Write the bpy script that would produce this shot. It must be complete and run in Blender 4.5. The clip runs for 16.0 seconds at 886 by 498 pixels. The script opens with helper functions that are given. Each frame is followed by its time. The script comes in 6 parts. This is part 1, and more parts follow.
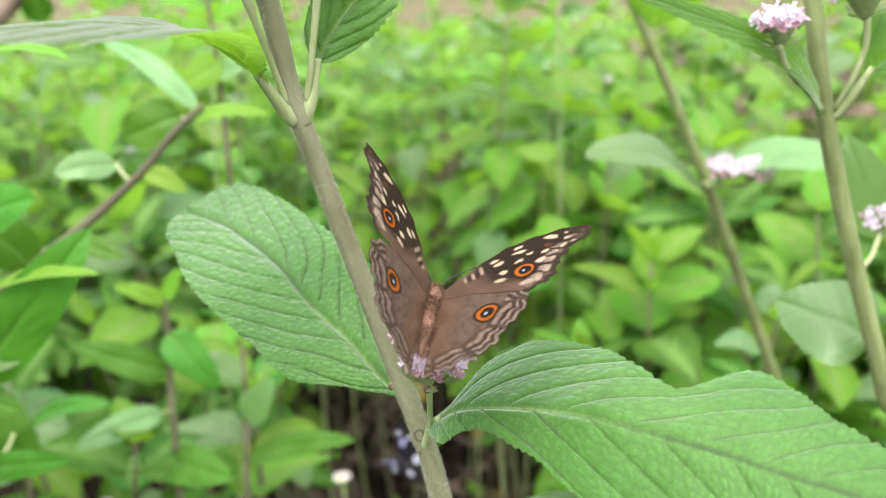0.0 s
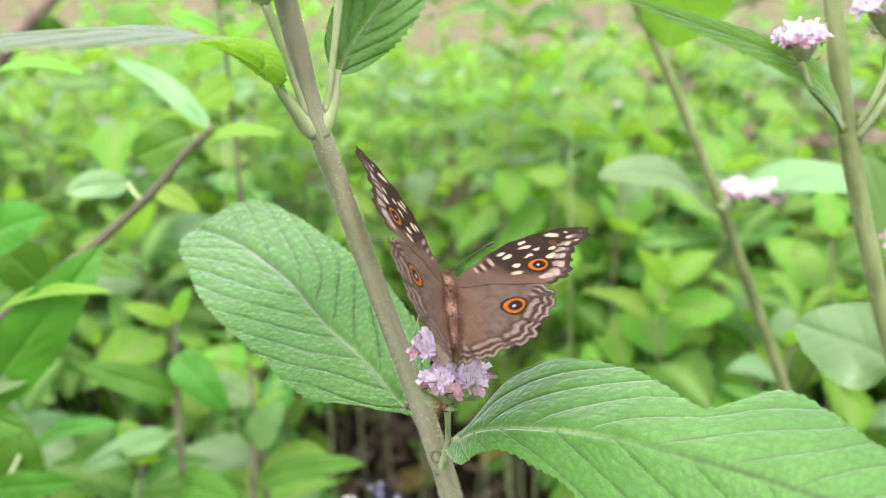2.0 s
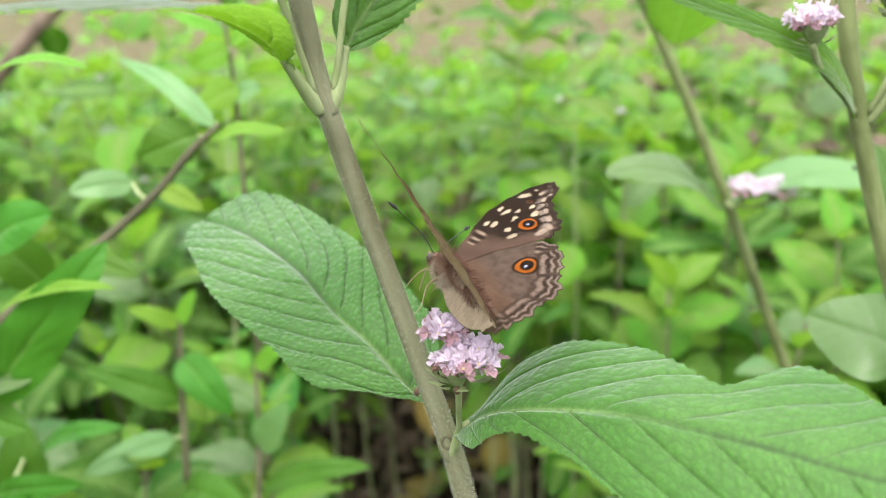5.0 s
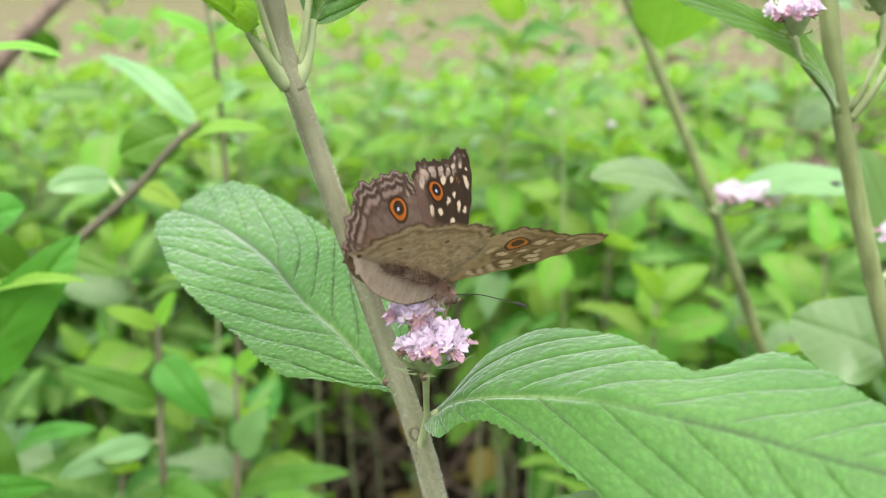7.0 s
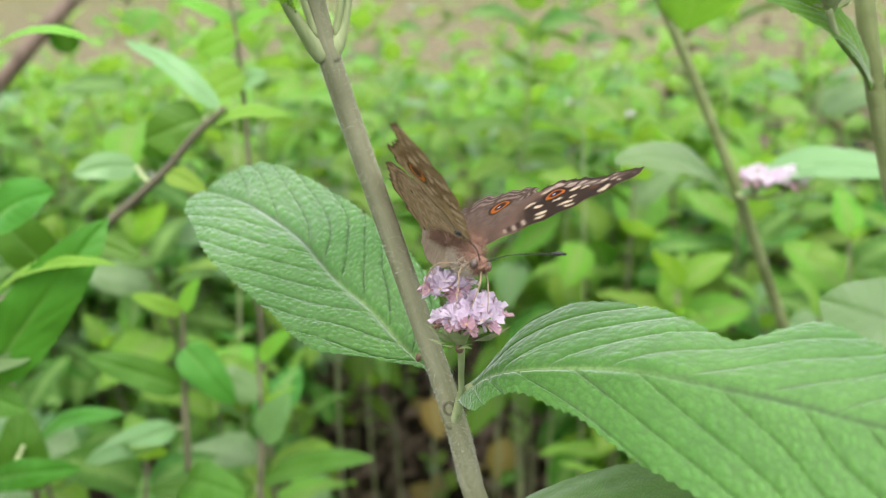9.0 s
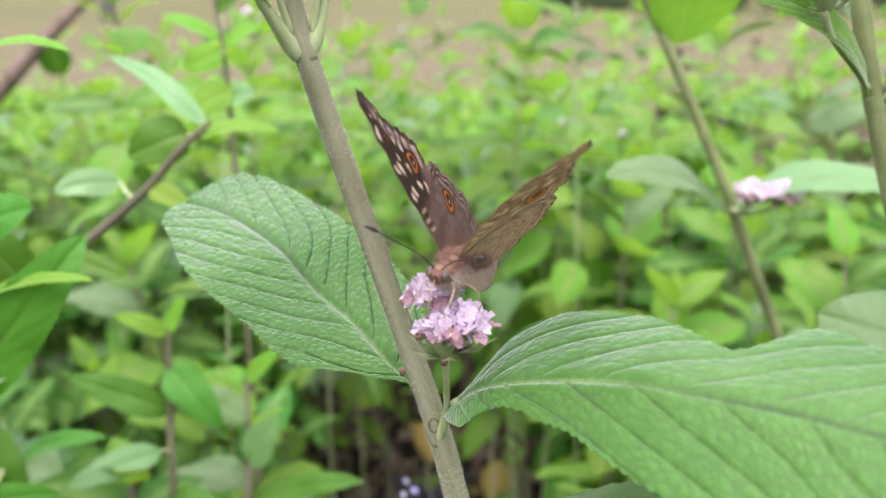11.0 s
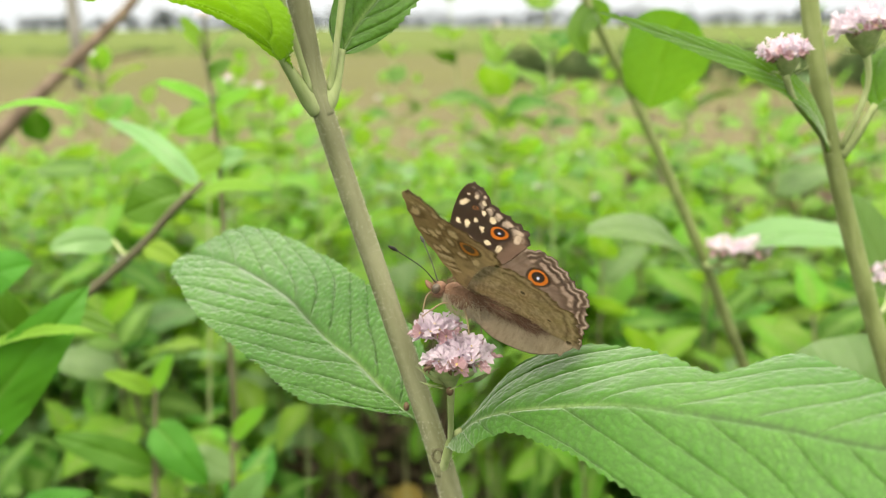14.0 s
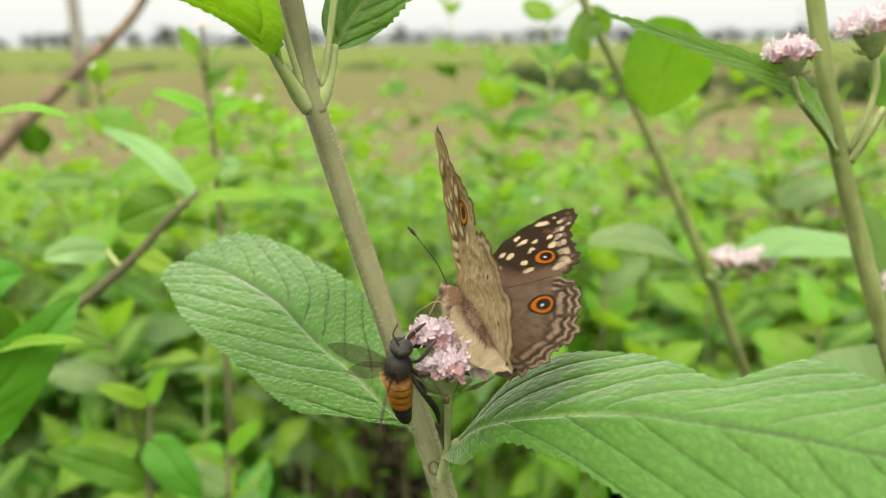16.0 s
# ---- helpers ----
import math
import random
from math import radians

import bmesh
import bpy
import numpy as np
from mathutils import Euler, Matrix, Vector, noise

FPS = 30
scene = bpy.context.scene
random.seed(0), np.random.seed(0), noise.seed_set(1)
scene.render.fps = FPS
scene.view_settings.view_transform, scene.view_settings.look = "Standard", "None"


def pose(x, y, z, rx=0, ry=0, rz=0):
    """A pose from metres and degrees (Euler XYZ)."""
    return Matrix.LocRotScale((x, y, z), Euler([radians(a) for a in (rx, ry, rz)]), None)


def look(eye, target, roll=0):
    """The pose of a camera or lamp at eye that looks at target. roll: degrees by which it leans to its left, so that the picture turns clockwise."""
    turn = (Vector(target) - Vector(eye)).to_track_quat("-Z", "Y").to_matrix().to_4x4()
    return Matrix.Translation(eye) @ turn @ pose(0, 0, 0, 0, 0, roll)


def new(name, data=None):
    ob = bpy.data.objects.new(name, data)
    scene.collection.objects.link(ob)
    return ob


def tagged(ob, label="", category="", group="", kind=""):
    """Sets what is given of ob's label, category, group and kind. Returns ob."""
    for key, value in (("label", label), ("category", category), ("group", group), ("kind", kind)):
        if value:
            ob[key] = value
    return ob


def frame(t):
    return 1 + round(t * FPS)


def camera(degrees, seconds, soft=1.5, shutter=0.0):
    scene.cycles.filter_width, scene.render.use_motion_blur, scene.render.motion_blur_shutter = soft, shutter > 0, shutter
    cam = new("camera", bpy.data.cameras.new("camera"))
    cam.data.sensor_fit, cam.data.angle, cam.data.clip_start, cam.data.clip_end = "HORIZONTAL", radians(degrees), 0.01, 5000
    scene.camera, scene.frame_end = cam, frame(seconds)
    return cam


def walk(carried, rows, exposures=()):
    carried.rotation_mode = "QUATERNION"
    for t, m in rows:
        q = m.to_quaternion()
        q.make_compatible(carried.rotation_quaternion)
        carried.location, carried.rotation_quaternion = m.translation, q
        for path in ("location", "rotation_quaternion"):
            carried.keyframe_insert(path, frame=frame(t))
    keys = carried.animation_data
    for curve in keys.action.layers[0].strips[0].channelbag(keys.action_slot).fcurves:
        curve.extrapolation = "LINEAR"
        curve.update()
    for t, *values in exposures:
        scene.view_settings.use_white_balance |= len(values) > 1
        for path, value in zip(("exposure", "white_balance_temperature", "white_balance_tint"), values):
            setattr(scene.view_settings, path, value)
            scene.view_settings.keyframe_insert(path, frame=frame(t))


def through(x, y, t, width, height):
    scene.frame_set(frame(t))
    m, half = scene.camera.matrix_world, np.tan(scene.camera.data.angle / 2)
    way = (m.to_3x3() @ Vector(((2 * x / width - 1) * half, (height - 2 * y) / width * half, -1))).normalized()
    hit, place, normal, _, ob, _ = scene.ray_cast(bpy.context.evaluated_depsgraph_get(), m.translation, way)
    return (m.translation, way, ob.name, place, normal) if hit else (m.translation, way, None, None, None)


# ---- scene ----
cam = camera(54.707, 16.0, 1.0)
PATH = [
    (0, (0.00905, -0.00932, 0.84730), (-0.1062, 1.8192, 0.0453), -0.88),
    (0.5, (0.01038, -0.01024, 0.84625), (-0.1012, 1.8196, 0.0468), -0.84),
    (1, (0.00694, -0.00812, 0.84518), (-0.0970, 1.8280, 0.0590), -0.66),
    (1.5, (0.00662, -0.00736, 0.84597), (-0.1086, 1.8340, 0.0740), -0.90),
    (2, (0.00656, -0.00741, 0.84448), (-0.1243, 1.8433, 0.0976), -0.72),
    (2.5, (0.00531, -0.00663, 0.84058), (-0.1266, 1.8457, 0.0980), -0.79),
    (3, (0.00086, -0.00723, 0.83967), (-0.1340, 1.8457, 0.0990), -1.17),
    (3.5, (0.00708, -0.00788, 0.84464), (-0.1359, 1.8453, 0.1063), -1.47),
    (3.7, (0.00616, -0.00899, 0.84423), (-0.1379, 1.8445, 0.1068), -1.67),
    (5.8, (0.00523, -0.00409, 0.83514), (-0.1211, 1.8601, 0.1219), -0.61),
    (6, (0.00728, -0.00326, 0.83448), (-0.1111, 1.8589, 0.1144), -0.64),
    (6.5, (0.00908, -0.00387, 0.83261), (-0.1043, 1.8652, 0.1300), -0.65),
    (7, (0.00899, -0.00547, 0.83176), (-0.1114, 1.8696, 0.1464), -0.17),
    (7.5, (0.00668, -0.00565, 0.82904), (-0.1337, 1.8664, 0.1392), -0.68),
    (8, (0.00568, -0.00773, 0.82949), (-0.1375, 1.8614, 0.1324), -0.56),
    (8.5, (0.00513, -0.00899, 0.82970), (-0.1423, 1.8603, 0.1341), -0.71),
    (8.7, (0.00587, -0.00802, 0.82934), (-0.1494, 1.8593, 0.1301), -0.61),
    (10.8, (0.00568, -0.00314, 0.82328), (-0.1472, 1.8779, 0.1612), -1.35),
    (11, (0.00709, -0.00092, 0.82375), (-0.1376, 1.8850, 0.1739), -0.82),
    (11.5, (0.01058, -0.00060, 0.82070), (-0.1099, 1.9016, 0.2147), -0.09),
    (12, (0.00320, -0.00493, 0.81860), (-0.1431, 1.9179, 0.2883), -0.03),
    (12.5, (0.00041, -0.01111, 0.82309), (-0.1227, 1.9216, 0.3238), -0.40),
    (13, (0.00390, -0.01284, 0.82456), (-0.0886, 1.9229, 0.3302), -0.24),
    (13.5, (-0.00060, -0.01152, 0.82278), (-0.0744, 1.9230, 0.3208), -0.24),
    (14, (0.00257, -0.01379, 0.82308), (-0.0798, 1.9202, 0.3204), -0.58),
    (14.5, (-0.00015, -0.00910, 0.82101), (-0.0873, 1.9293, 0.3361), -0.84),
    (15, (0.00309, -0.00897, 0.82130), (-0.0751, 1.9313, 0.3427), -0.85),
    (15.5, (0.00261, -0.00881, 0.81871), (-0.0799, 1.9360, 0.3596), -0.29),
    (16, (0.00309, -0.00906, 0.81957), (-0.0816, 1.9339, 0.3531), -0.57),
]
# the picture's exposure and white balance drift a little
walk(cam, [(t, look(eye, target, roll)) for t, eye, target, roll in PATH],
     [(0, 0.82, 6300, 16), (2, 0.92, 6150, 21), (3.3, 0.75, 6250, 16), (6, 0.66, 6300, 14), (7.2, 0.77, 6200, 17), (8.5, 0.56, 6200, 16), (11.2, 0.68, 6050, 30), (12.1, 0.60, 6150, 30), (13, 0.48, 6800, 14), (14.5, 0.61, 7550, 5), (16, 0.41, 7750, 3)])

# focus on the flower and the butterfly
cam.data.dof.use_dof = True
cam.data.dof.focus_distance = 0.148
cam.data.dof.aperture_fstop = 17.0

# ---- world and light: bright overcast day ----
SUN_EL, SUN_AZ = 63.0, 200.0
world = bpy.data.worlds.new("overcast_sky")
scene.world = world
world.use_nodes = True
wn = world.node_tree.nodes
wl = world.node_tree.links
sky = wn.new("ShaderNodeTexSky")
sky.sky_type = 'NISHITA'
sky.sun_disc = False
sky.sun_elevation = radians(SUN_EL)
sky.sun_rotation = radians(SUN_AZ)
sky.air_density = 1.0
sky.dust_density = 7.0
sky.ozone_density = 1.0
haze = wn.new("ShaderNodeMix")
haze.data_type = 'RGBA'
haze.inputs[0].default_value = 0.82
wl.new(sky.outputs[0], haze.inputs[6])
# cloud cover: brighter overhead than at the horizon
wtc = wn.new("ShaderNodeTexCoord")
wsep = wn.new("ShaderNodeSeparateXYZ")
wl.new(wtc.outputs["Generated"], wsep.inputs[0])
cloud = wn.new("ShaderNodeValToRGB")
cloud.color_ramp.elements[0].position = 0.0
cloud.color_ramp.elements[0].color = (0.262, 0.283, 0.325, 1)
cloud.color_ramp.elements[1].position = 0.9
cloud.color_ramp.elements[1].color = (1.0, 0.985, 0.93, 1)
wl.new(wsep.outputs["Z"], cloud.inputs[0])
cover = wn.new("ShaderNodeVectorMath")
cover.operation = 'SCALE'
cover.inputs["Scale"].default_value = 19.0
wl.new(cloud.outputs[0], cover.inputs[0])
wl.new(cover.outputs[0], haze.inputs[7])
back = wn["Background"]
wl.new(haze.outputs[2], back.inputs[0])
back.inputs[1].default_value = 0.15

sun_data = bpy.data.lights.new("sun", 'SUN')
sun_data.energy = 2.0
sun_data.angle = radians(40)
sun_data.color = (1.0, 0.965, 0.90)
sun = new("sun", sun_data)
sun.matrix_world = look((0, 0, 50), (0 + 50 * math.sin(radians(SUN_AZ + 180)) / math.tan(radians(SUN_EL)), 50 * math.cos(radians(SUN_AZ + 180)) / math.tan(radians(SUN_EL)), 0))


# ---- materials ----
def nodes_of(name):
    m = bpy.data.materials.new(name)
    m.use_nodes = True
    nt = m.node_tree
    return m, nt.nodes, nt.links, nt.nodes["Principled BSDF"]


def noise_node(n, l, scale, detail=4.0, rough=0.55, coords="Object"):
    tc = n.new("ShaderNodeTexCoord")
    t = n.new("ShaderNodeTexNoise")
    t.inputs["Scale"].default_value = scale
    t.inputs["Detail"].default_value = detail
    t.inputs["Roughness"].default_value = rough
    l.new(tc.outputs[coords], t.inputs["Vector"])
    return t


def ramp(n, l, src, stops):
    r = n.new("ShaderNodeValToRGB")
    while len(r.color_ramp.elements) < len(stops):
        r.color_ramp.elements.new(0.5)
    for e, (p, c) in zip(r.color_ramp.elements, stops):
        e.position = p
        e.color = (*c, 1)
    l.new(src, r.inputs[0])
    return r


def mix(n, l, a, b, fac, mode='MIX'):
    m = n.new("ShaderNodeMix")
    m.data_type = 'RGBA'
    m.blend_type = mode
    for sock, v in ((m.inputs[0], fac), (m.inputs[6], a), (m.inputs[7], b)):
        if isinstance(v, (int, float)):
            sock.default_value = v
        elif isinstance(v, tuple):
            sock.default_value = (*v, 1)
        else:
            l.new(v, sock)
    return m.outputs[2]


def bump(n, l, height, strength, dist, target):
    b = n.new("ShaderNodeBump")
    b.inputs["Strength"].default_value = strength
    b.inputs["Distance"].default_value = dist
    l.new(height, b.inputs["Height"])
    l.new(b.outputs[0], target.inputs["Normal"])
    return b


def leaf_material(name, dark, light, vein, through, share=0.35, rough=0.5, attr=False, cell=1050.0, gloss=0.25):
    """Leaf blade: upper skin with gloss, light passing through it, veins and painted crease shade from the blade's own
    attributes.
    """
    m, n, l, p = nodes_of(name)
    big = noise_node(n, l, 40.0 if attr else 3.0, 3)
    info = n.new("ShaderNodeObjectInfo")
    col = ramp(n, l, big.outputs[0], [(0.3, dark), (0.7, light)]).outputs[0]
    hsv = n.new("ShaderNodeHueSaturation")
    vary = n.new("ShaderNodeMapRange")
    vary.inputs[3].default_value, vary.inputs[4].default_value = 0.8, 1.2
    l.new(info.outputs["Random"], vary.inputs[0])
    hue = n.new("ShaderNodeMapRange")
    hue.inputs[3].default_value, hue.inputs[4].default_value = 0.480, 0.523
    l.new(info.outputs["Random"], hue.inputs[0])
    l.new(vary.outputs[0], hsv.inputs["Value"])
    l.new(hue.outputs[0], hsv.inputs["Hue"])
    l.new(col, hsv.inputs["Color"])
    col = hsv.outputs[0]
    if attr:
        a = n.new("ShaderNodeAttribute")
        a.attribute_name = "vein"
        col = mix(n, l, col, vein, a.outputs["Fac"])
        # shade in the vein grooves, painted as a darker green
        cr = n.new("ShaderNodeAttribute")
        cr.attribute_name = "crease_shade"
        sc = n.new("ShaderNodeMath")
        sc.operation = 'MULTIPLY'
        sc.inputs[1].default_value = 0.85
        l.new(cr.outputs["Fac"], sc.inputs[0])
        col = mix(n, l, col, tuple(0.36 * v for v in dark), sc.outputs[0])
        p.inputs["Sheen Weight"].default_value = 0.85
        p.inputs["Sheen Roughness"].default_value = 0.4
        tc = n.new("ShaderNodeTexCoord")
        vo = n.new("ShaderNodeTexVoronoi")
        vo.inputs["Scale"].default_value = cell
        l.new(tc.outputs["Object"], vo.inputs["Vector"])
        vo.feature = 'DISTANCE_TO_EDGE'
        wob = n.new("ShaderNodeVectorMath")
        wob.operation = 'MULTIPLY_ADD'
        wn2 = noise_node(n, l, 700.0, 2)
        l.new(wn2.outputs["Color"], wob.inputs[0])
        wob.inputs[1].default_value = (0.0012, 0.0012, 0.0012)
        l.new(tc.outputs["Object"], wob.inputs[2])
        l.new(wob.outputs[0], vo.inputs["Vector"])
        dome = ramp(n, l, vo.outputs["Distance"], [(0.0, (0, 0, 0)), (0.12, (0.6, 0.6, 0.6)), (0.4, (1, 1, 1))])
        bump(n, l, dome.outputs[0], 0.25, 0.0001, p)
        # grooves between the cells darkened in colour as well, like the shade in them
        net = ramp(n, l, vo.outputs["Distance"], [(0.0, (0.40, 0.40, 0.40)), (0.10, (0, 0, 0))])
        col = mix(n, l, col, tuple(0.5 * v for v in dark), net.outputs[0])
        fine = noise_node(n, l, 2500.0, 2)
        col = mix(n, l, col, fine.outputs[0], 0.07, 'OVERLAY')
    else:
        a = n.new("ShaderNodeAttribute")
        a.attribute_name = "vein"
        col = mix(n, l, col, vein, a.outputs["Fac"])
        wv = noise_node(n, l, 14.0, 3)
        bump(n, l, wv.outputs[0], 0.5, 0.03, p)
    l.new(col, p.inputs["Base Color"])
    p.inputs["Roughness"].default_value = rough
    p.inputs["Specular IOR Level"].default_value = gloss
    tr = n.new("ShaderNodeBsdfTranslucent")
    tcol = mix(n, l, col, through, 0.55)
    l.new(tcol, tr.inputs["Color"])
    ms = n.new("ShaderNodeMixShader")
    ms.inputs[0].default_value = share
    l.new(p.outputs[0], ms.inputs[1])
    l.new(tr.outputs[0], ms.inputs[2])
    l.new(ms.outputs[0], n["Material Output"].inputs["Surface"])
    return m


def stem_material(name, a, b, scale=300.0, streak=True):
    m, n, l, p = nodes_of(name)
    tc = n.new("ShaderNodeTexCoord")
    mp = n.new("ShaderNodeMapping")
    mp.inputs["Scale"].default_value = (1, 1, 18) if streak else (1, 1, 1)
    mp.inputs["Rotation"].default_value = (0, radians(-17), 0)
    mp.vector_type = 'TEXTURE'
    t = n.new("ShaderNodeTexNoise")
    t.inputs["Scale"].default_value = scale * 2
    t.inputs["Detail"].default_value = 5
    l.new(tc.outputs["Object"], mp.inputs["Vector"])
    l.new(mp.outputs[0], t.inputs["Vector"])
    big = noise_node(n, l, scale * 0.12, 3)
    c = ramp(n, l, t.outputs[0], [(0.35, a), (0.68, b)]).outputs[0]
    c = mix(n, l, c, tuple(0.72 * v for v in a), ramp(n, l, big.outputs[0], [(0.52, (0, 0, 0)), (0.72, (1, 1, 1))]).outputs[0])
    l.new(c, p.inputs["Base Color"])
    p.inputs["Roughness"].default_value = 0.65
    p.inputs["Specular IOR Level"].default_value = 0.22
    bump(n, l, t.outputs[0], 0.4, 0.0004, p)
    return m


def plain(name, a, b, scale, rough=0.7, bump_d=0.0, metallic=0.0, share=0.0):
    m, n, l, p = nodes_of(name)
    t = noise_node(n, l, scale, 5)
    c = ramp(n, l, t.outputs[0], [(0.32, a), (0.7, b)]).outputs[0]
    l.new(c, p.inputs["Base Color"])
    p.inputs["Roughness"].default_value = rough
    p.inputs["Metallic"].default_value = metallic
    if bump_d:
        bump(n, l, t.outputs[0], 0.6, bump_d, p)
    if share:
        tr = n.new("ShaderNodeBsdfTranslucent")
        l.new(c, tr.inputs["Color"])
        ms = n.new("ShaderNodeMixShader")
        ms.inputs[0].default_value = share
        l.new(p.outputs[0], ms.inputs[1])
        l.new(tr.outputs[0], ms.inputs[2])
        l.new(ms.outputs[0], n["Material Output"].inputs["Surface"])
    return m


def wing_material(name, share):
    """Wing scales: the pattern is stored on the wing, with fine scale grain over it."""
    m, n, l, p = nodes_of(name)
    a = n.new("ShaderNodeAttribute")
    a.attribute_name = "pattern"
    g = noise_node(n, l, 5200.0, 3, 0.7)
    w = noise_node(n, l, 420.0, 4, 0.6)
    c = mix(n, l, a.outputs["Color"], g.outputs[0], 0.30, 'OVERLAY')
    c = mix(n, l, c, w.outputs[0], 0.35, 'OVERLAY')
    l.new(c, p.inputs["Base Color"])
    p.inputs["Roughness"].default_value = 0.85
    p.inputs["Specular IOR Level"].default_value = 0.12
    bump(n, l, g.outputs[0], 0.3, 0.0001, p)
    tr = n.new("ShaderNodeBsdfTranslucent")
    l.new(mix(n, l, c, (0.80, 0.66, 0.42), 0.40), tr.inputs["Color"])
    ms = n.new("ShaderNodeMixShader")
    ms.inputs[0].default_value = share
    l.new(p.outputs[0], ms.inputs[1])
    l.new(tr.outputs[0], ms.inputs[2])
    l.new(ms.outputs[0], n["Material Output"].inputs["Surface"])
    return m


def ground_material():
    m, n, l, p = nodes_of("soil_and_field")
    tc = n.new("ShaderNodeTexCoord")
    sep = n.new("ShaderNodeSeparateXYZ")
    l.new(tc.outputs["Object"], sep.inputs[0])
    warp = noise_node(n, l, 0.35, 4)
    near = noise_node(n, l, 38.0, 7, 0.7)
    # brown soil taken almost to black: the bushes' shade is in its colour
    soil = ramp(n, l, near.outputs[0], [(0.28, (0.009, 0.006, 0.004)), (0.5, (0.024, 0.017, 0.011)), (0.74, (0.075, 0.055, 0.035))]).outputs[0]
    tuft = noise_node(n, l, 2.2, 8, 0.72)
    dry = ramp(n, l, tuft.outputs[0], [(0.3, (0.108, 0.0992, 0.0549)), (0.52, (0.152, 0.134, 0.0775)), (0.75, (0.136, 0.139, 0.058))]).outputs[0]
    far = noise_node(n, l, 0.11, 6, 0.7)
    olive = ramp(n, l, far.outputs[0], [(0.3, (0.100, 0.098, 0.046)), (0.7, (0.128, 0.130, 0.050))]).outputs[0]
    green = ramp(n, l, far.outputs[0], [(0.3, (0.078, 0.108, 0.030)), (0.7, (0.118, 0.152, 0.038))]).outputs[0]

    def band(y0, y1, wob):
        add = n.new("ShaderNodeMath")
        add.operation = 'MULTIPLY_ADD'
        l.new(warp.outputs[0], add.inputs[0])
        add.inputs[1].default_value = wob
        l.new(sep.outputs["Y"], add.inputs[2])
        r = n.new("ShaderNodeMapRange")
        r.inputs[1].default_value, r.inputs[2].default_value = y0, y1
        l.new(add.outputs[0], r.inputs[0])
        return r.outputs[0]
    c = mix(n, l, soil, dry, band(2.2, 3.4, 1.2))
    c = mix(n, l, c, olive, band(8.0, 15.0, 3.0))
    c = mix(n, l, c, green, band(27.0, 31.0, 3.0))
    l.new(c, p.inputs["Base Color"])
    p.inputs["Roughness"].default_value = 0.95
    p.inputs["Specular IOR Level"].default_value = 0.08
    bump(n, l, near.outputs[0], 1.0, 0.02, p)
    return m


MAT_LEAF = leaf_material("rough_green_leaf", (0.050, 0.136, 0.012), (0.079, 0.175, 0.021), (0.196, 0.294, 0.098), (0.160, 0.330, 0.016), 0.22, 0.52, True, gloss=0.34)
# lighter copy of the leaf, its colour raised to imitate light from behind
MAT_LEAF_LIT = leaf_material("backlit_green_leaf", (0.070, 0.185, 0.020), (0.105, 0.235, 0.030), (0.175, 0.294, 0.056), (0.26, 0.56, 0.010), 0.52, 0.5, True, gloss=0.3)
# bush leaf darkened in its base colour, for the shade low in the thicket
MAT_BUSH_SHADED = leaf_material("shaded_bush_leaf", (0.030, 0.108, 0.007), (0.070, 0.200, 0.017), (0.154, 0.28, 0.063), (0.170, 0.42, 0.012), 0.17, 0.5, gloss=0.24)
# lighter tone of young tips, also spread where the thicket is brightly lit
MAT_BUSH_YOUNG_LIT = leaf_material("young_and_lit_bush_leaf", (0.120, 0.290, 0.022), (0.195, 0.375, 0.045), (0.224, 0.35, 0.083), (0.320, 0.60, 0.020), 0.42, 0.5, gloss=0.24)
# grey-green leaf, base colour paled further to imitate the sheen of the sky
MAT_BUSH_GREY_SHEEN = leaf_material("grey_green_sheen_leaf", (0.125, 0.265, 0.080), (0.200, 0.360, 0.130), (0.21, 0.322, 0.14), (0.24, 0.44, 0.09), 0.42, 0.36, gloss=0.6)
MAT_YELLOW = leaf_material("yellow_leaf", (0.224, 0.178, 0.0396), (0.304, 0.238, 0.0594), (0.35, 0.294, 0.112), (0.4, 0.32, 0.048), 0.35, 0.6)
MAT_STEM = stem_material("downy_stem", (0.178, 0.182, 0.098), (0.268, 0.270, 0.165), 320.0)
MAT_STEM_GREEN = stem_material("green_stem", (0.175, 0.215, 0.075), (0.265, 0.310, 0.130), 320.0)
MAT_PETIOLE = stem_material("green_petiole", (0.26, 0.32, 0.13), (0.38, 0.43, 0.23), 320.0)
MAT_TWIG = stem_material("brown_twig", (0.105, 0.100, 0.055), (0.195, 0.180, 0.110), 90.0)
MAT_DEAD = stem_material("dead_branch", (0.098, 0.070, 0.050), (0.195, 0.145, 0.105), 30.0)
MAT_HAIR = plain("white_hair", (0.58, 0.57, 0.48), (0.72, 0.70, 0.62), 900.0, 0.5, 0, 0, 0.4)
MAT_PETAL = plain("lilac_petal", (0.66, 0.53, 0.66), (0.86, 0.77, 0.85), 420.0, 0.55, 0.0002, 0, 0.35)
MAT_PETAL_PINK = plain("pink_petal", (0.44, 0.24, 0.29), (0.60, 0.41, 0.45), 420.0, 0.55, 0.0002, 0, 0.35)
MAT_THROAT = plain("yellow_throat", (0.592, 0.416, 0.128), (0.656, 0.528, 0.24), 900.0, 0.6)
MAT_CALYX = plain("green_calyx", (0.17, 0.24, 0.08), (0.32, 0.38, 0.17), 500.0, 0.7, 0.0002, 0, 0.2)
MAT_WITHER = plain("withered_floret", (0.075, 0.042, 0.022), (0.17, 0.105, 0.06), 700.0, 0.8)
MAT_WING = wing_material("butterfly_wing", 0.42)
MAT_FUR = plain("brown_fur", (0.122, 0.060, 0.037), (0.230, 0.126, 0.078), 2500.0, 0.8, 0.0001)
